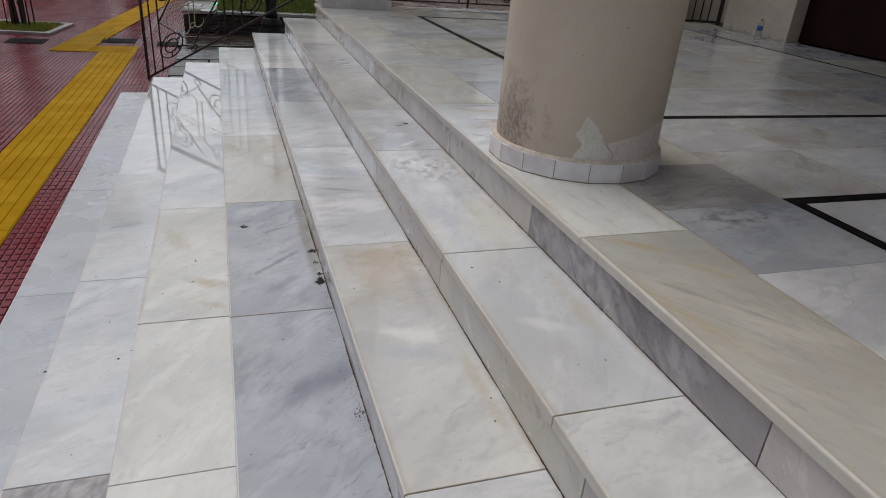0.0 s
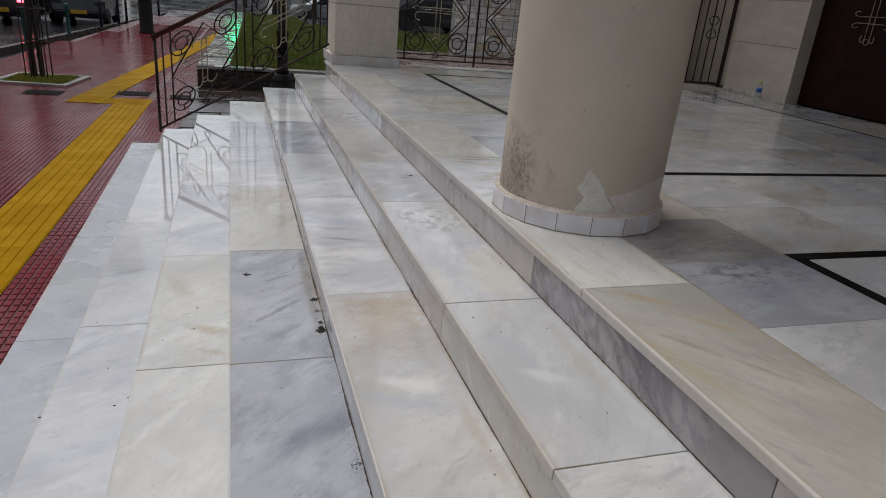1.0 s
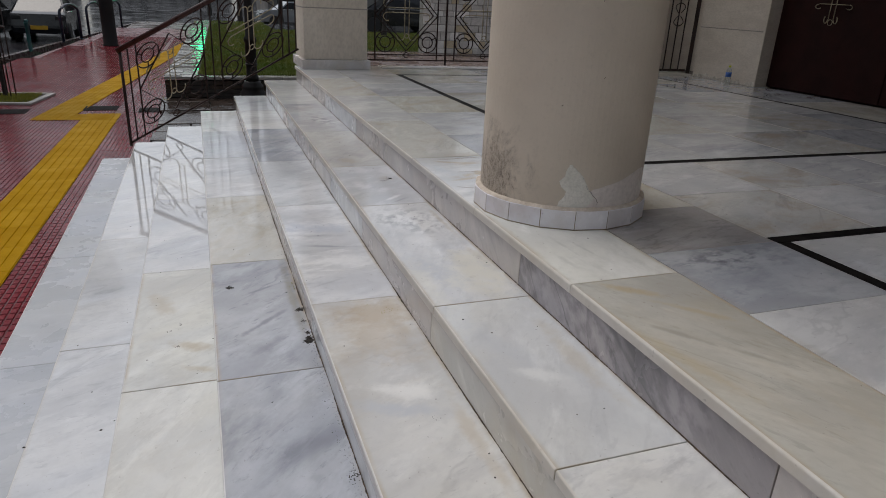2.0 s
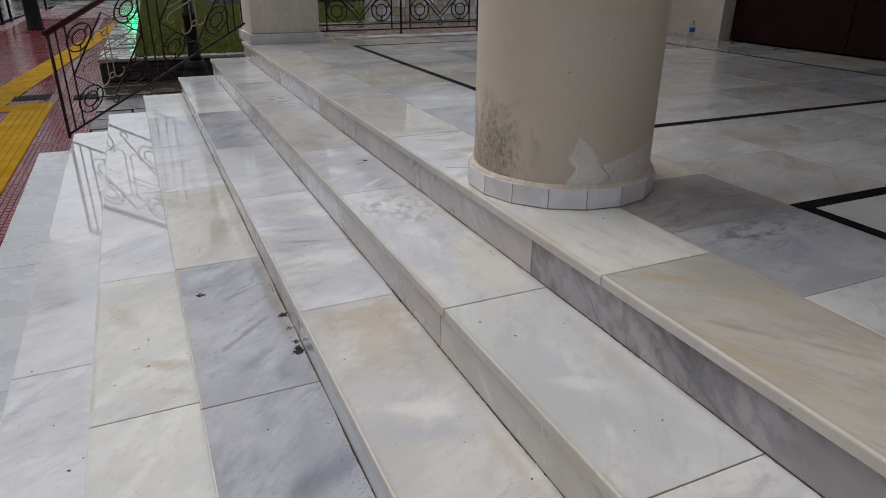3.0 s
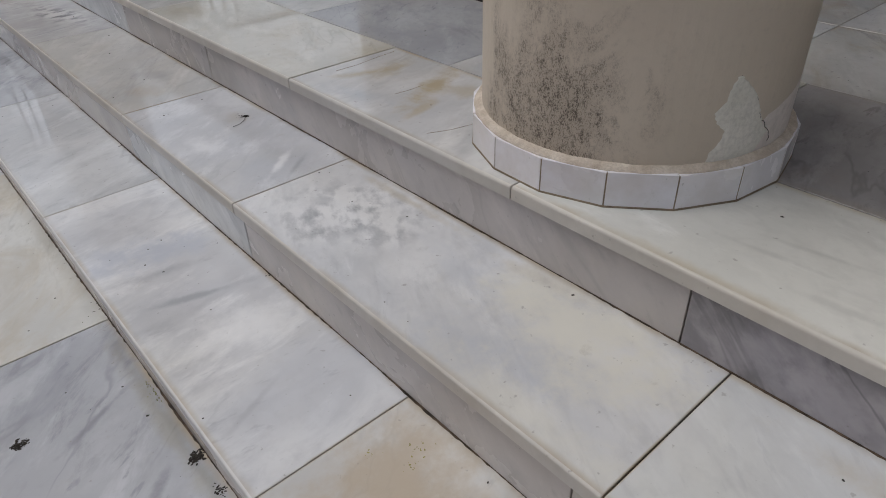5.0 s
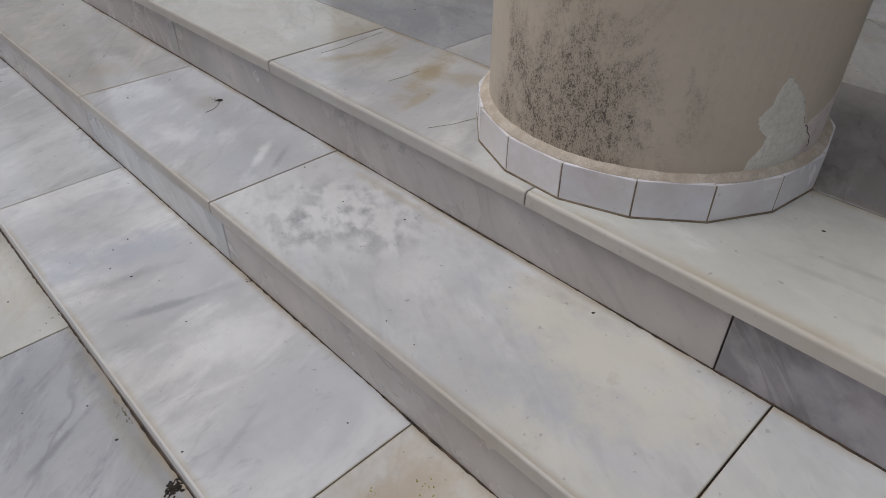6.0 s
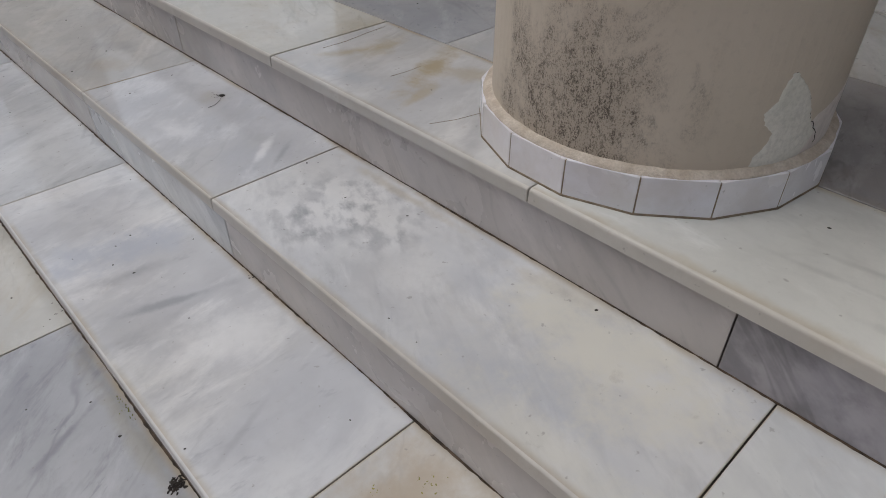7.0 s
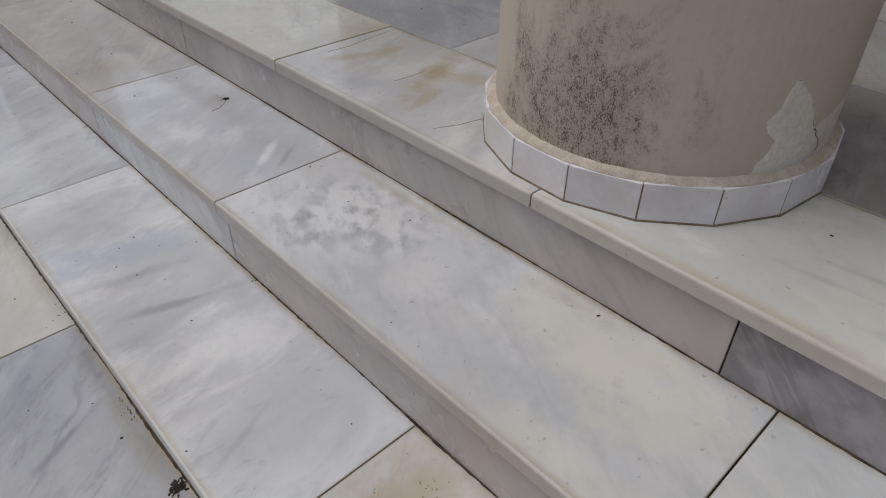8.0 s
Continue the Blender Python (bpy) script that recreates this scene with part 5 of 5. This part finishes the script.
def crumbs(name, label, spots, material, seed):
    """Small flattened crumbs: spots are (x, y, z, spread, count, size)."""
    r = random.Random(seed)
    verts, faces = [], []
    for x, y, z, spread, count, size in spots:
        for _ in range(count if spread == 0 else 3 * count):
            c = Vector((x + r.gauss(0, spread), y + r.gauss(0, spread), z))
            s, a = size * (r.uniform(0.5, 1.1) if spread == 0 else r.uniform(0.15, 0.6)), r.uniform(0, 6.28)
            q = len(verts)
            for i in range(6):
                t = i * 1.047
                p, q2 = s * math.cos(t) * r.uniform(0.7, 1.1) * (1.0 if spread == 0 else 1.25), s * math.sin(t) * r.uniform(0.5, 1.1) * (0.8 if spread == 0 else 0.7)
                verts.append((c.x + p * math.cos(a) - q2 * math.sin(a), c.y + p * math.sin(a) + q2 * math.cos(a), z + 0.0004))
            verts.append((c.x, c.y, z + s * 0.55))
            faces += [(q + i, q + (i + 1) % 6, q + 6) for i in range(6)]
    return tagged(mesh_ob(name, verts, faces, material), label, "debris", kind="stuff")


dark_crumb = simple("dark_wet_leaf_litter", (0.035, 0.026, 0.018), (0.016, 0.012, 0.009), 60, (0.5, 0.8), 0.8, 0.002, 200, shuffle=False)
crumbs("leaf_litter", "dark wet leaf litter caught against the risers", [
    *[(0.368 - 0.004 * (k % 3), 1.55 + 0.043 * k, TOP[3], 0.011, 3, 0.004) for k in range(26)],
    (0.362, 2.445, TOP[3], 0.008, 44, 0.012), (0.367, 2.47, TOP[3], 0.006, 20, 0.010), (0.369, 2.515, TOP[3], 0.006, 12, 0.009), (0.366, 2.73, TOP[3], 0.007, 26, 0.010), (0.370, 2.62, TOP[3], 0.006, 8, 0.008),
    (0.085, 3.03, TOP[3], 0.006, 14, 0.009), (0.099, 3.027, TOP[3], 0.005, 8, 0.008), (0.372, 1.64, TOP[3], 0.012, 12, 0.007),
    (0.374, 3.4, TOP[3], 0.02, 3, 0.005), (0.988, 3.560, TOP[5], 0.004, 12, 0.010), (0.975, 3.575, TOP[5], 0.010, 6, 0.004), (0.718, 2.99, TOP[4], 0.004, 4, 0.006),
    (0.717, 4.03, TOP[4], 0.006, 5, 0.006), (-0.134, 3.04, TOP[2], 0.006, 3, 0.007), (-0.18, 2.98, TOP[2], 0.005, 2, 0.006),
    (-0.148, 2.83, TOP[2], 0.006, 3, 0.007), (0.60, 1.62, TOP[4], 0.01, 3, 0.004)], dark_crumb, 3)
r = random.Random(77)
spots = []
for k in range(6):
    for _ in range(26):
        spots.append((r.uniform(NOSE[k] + 0.03, NOSE[k + 1] - 0.01), r.uniform(1.2, 5.5), TOP[k], 0.0, 1, r.uniform(0.0022, 0.0052)))
for _ in range(24):
    spots.append((r.uniform(1.1, 2.2), r.uniform(1.0, 3.5), 0.0, 0.0, 1, r.uniform(0.002, 0.0045)))
spots = [s for s in spots if (s[0] - COL[0]) ** 2 + (s[1] - COL[1]) ** 2 > 0.2 or s[2] < -0.01]
for x, y, z in ((0.331, 2.916, TOP[3]), (0.388, 2.659, TOP[4]), (0.708, 2.988, TOP[4]), (1.029, 2.286, TOP[5]), (1.314, 2.05, 0.0), (0.534, 3.317, TOP[4]), (-0.679, 2.506, TOP[1]), (-0.427, 2.542, TOP[1]), (-0.51, 4.99, TOP[1]), (-0.607, 3.265, TOP[1])):
    spots.append((x, y, z, 0.0, 1, 0.009 if x < 0 else 0.0055))
crumbs("grit", "scattered dark specks of grit on the steps", spots, dark_crumb, 5)
moss = blades("joint_moss", 26, lambda r: (0.375 - abs(r.gauss(0, 0.006)), 2.98 + r.gauss(0, 0.022), TOP[3]), 0.006, moss_mat, 12, 0.0012)
tagged(moss, "tiny green moss in the joint of a step", "moss", kind="stuff")

# ---- peeled paint on the column ----
bare = simple("bare_pale_plaster", (0.86, 0.84, 0.77), (0.74, 0.73, 0.65), 14, (0.75, 0.95), 0.6, 0.002, 120)
newer = simple("lighter_repaint", (0.82, 0.76, 0.71), (0.74, 0.68, 0.63), 6, (0.6, 0.8), 0.4, 0.002, 60)


def shell(name, edge, out, material, label, steps=14):
    """A thin skin on the shaft: edge is a list of (height, from degrees, to degrees), lowest first."""
    verts, faces = [], []
    rows = []
    for (z0, a0, b0), (z1, a1, b1) in zip(edge, edge[1:]):
        for q in range(4):
            f = q / 4
            jag = 0.9 * noise.noise(Vector((z0 * 90 + q * 2.3, 1.7, a0)))
            rows.append((z0 + (z1 - z0) * f, a0 + (a1 - a0) * f + jag, b0 + (b1 - b0) * f - jag))
    rows.append(edge[-1])
    for z, a, b in rows:
        for k in range(steps + 1):
            t = radians(a + (b - a) * k / steps)
            o = out + 0.0003 * noise.noise(Vector((z * 60, t * 30, 0)))
            if k in (0, steps):
                o = -0.001
            verts.append(((RC + o) * math.cos(t), (RC + o) * math.sin(t), z))
    w = steps + 1
    for j in range(len(rows) - 1):
        for k in range(steps):
            faces.append((j * w + k, j * w + k + 1, (j + 1) * w + k + 1, (j + 1) * w + k))
    return mesh_ob(name, verts, faces, material, column, label, True)


shell("old_coat", [(0.078, -122, -38), (0.12, -117, -38), (0.135, -103, -38), (0.152, -98, -38), (0.166, -88, -39), (0.180, -77, -40), (0.196, -68, -43), (0.206, -61, -47), (0.210, -56, -51)], 0.0010, newer, "lighter repainted patch with a torn edge", 28)
shell("peeled_patch", [(0.078, -120, -101), (0.10, -120, -97), (0.118, -117, -95), (0.14, -115.5, -99), (0.158, -119, -101), (0.178, -121, -102.5), (0.198, -117, -105), (0.222, -116.5, -109), (0.238, -115, -112.5), (0.243, -114.2, -113.6)], 0.0018, bare, "pale bare plaster where paint has peeled")
jr = random.Random(15)
knots = [(-114.5, 0.245), (-111.5, 0.226), (-109.5, 0.210), (-106, 0.198), (-104.5, 0.180), (-101, 0.146), (-97, 0.130), (-94, 0.107), (-93.5, 0.092)]
crack = [(p[0] + (q[0] - p[0]) * f + jr.uniform(-0.7, 0.7), p[1] + (q[1] - p[1]) * f + jr.uniform(-0.002, 0.002)) for p, q in zip(knots, knots[1:]) for f in (0.0, 0.33, 0.67)]
tube("crack", [((RC + 0.0010) * math.cos(radians(a)), (RC + 0.0010) * math.sin(radians(a)), z) for a, z in crack], 0.0008, grout, column, 5, label="thin dark crack in the plaster")

# ---- hairline cracks in the edge slabs ----
for line in ([(1.176, 3.298), (1.25, 3.296), (1.33, 3.308), (1.402, 3.314)], [(1.187, 3.033), (1.235, 3.028), (1.284, 3.029)], [(1.085, 2.785), (1.14, 2.760), (1.20, 2.746)]):
    tube("hairline_crack", [(x, y, 0.0001) for x, y in line], 0.0005, tile_grout, platform, 4)

# ---- small scratches on the column ----
for a, z, d in ((-124, 0.45, 0.004), (-106, 0.80, 0.012), (-100, 0.55, 0.006)):
    tube("scratch", [((RC + 0.0004) * math.cos(radians(a + k)), (RC + 0.0004) * math.sin(radians(a + k)), z + d * k) for k in (0, 0.5, 1)], 0.0008, grout, column, 4)

# ---- a fallen stalk on the steps ----
stalk = tube("leaf_stalk", [(0.985, 3.553, TOP[5] + 0.001), (0.966, 3.530, TOP[5] + 0.002), (0.944, 3.515, TOP[5] + 0.0015), (0.921, 3.512, TOP[5] + 0.001)], 0.0006, dark_crumb, None, 5)
tagged(stalk, "thin dark leaf stalk lying on a wet step", "debris")

# ---- flaking plaster along the foot of the facade ----
verts, faces = [], []
for k in range(60):
    y = 6.10 + 1.03 * k / 59
    h = max(0.006, 0.05 + 0.07 * noise.noise(Vector((y * 5, 3.1, 0))) + 0.03 * noise.noise(Vector((y * 21, 7.7, 0))))
    verts += [(-0.004, y - 4, 0.004), (-0.0035, y - 4, h * 0.85), (0.001, y - 4, h)]
    if k:
        q = 3 * k
        faces += [(q - 3, q, q + 1, q - 2), (q - 2, q + 1, q + 2, q - 1)]
mesh_ob("flaking_plaster", verts, faces, simple("flaked_pale_plaster", (0.66, 0.62, 0.54), (0.36, 0.32, 0.26), 16, (0.8, 0.95), 0.9, 0.004, 60), facade, "pale flaking plaster")

# ---- lichen ----
lichen = simple("yellow_green_lichen", (0.34, 0.31, 0.06), (0.22, 0.21, 0.05), 60, (0.7, 0.9), 0.8, 0.002, 200, shuffle=False)
crumbs("lichen", "tiny yellow-green lichen on the marble step", [(0.65, 2.317, TOP[4], 0.012, 5, 0.005), (0.576, 2.367, TOP[4], 0.009, 3, 0.004), (0.62, 2.30, TOP[4], 0.010, 3, 0.004)], lichen, 9)
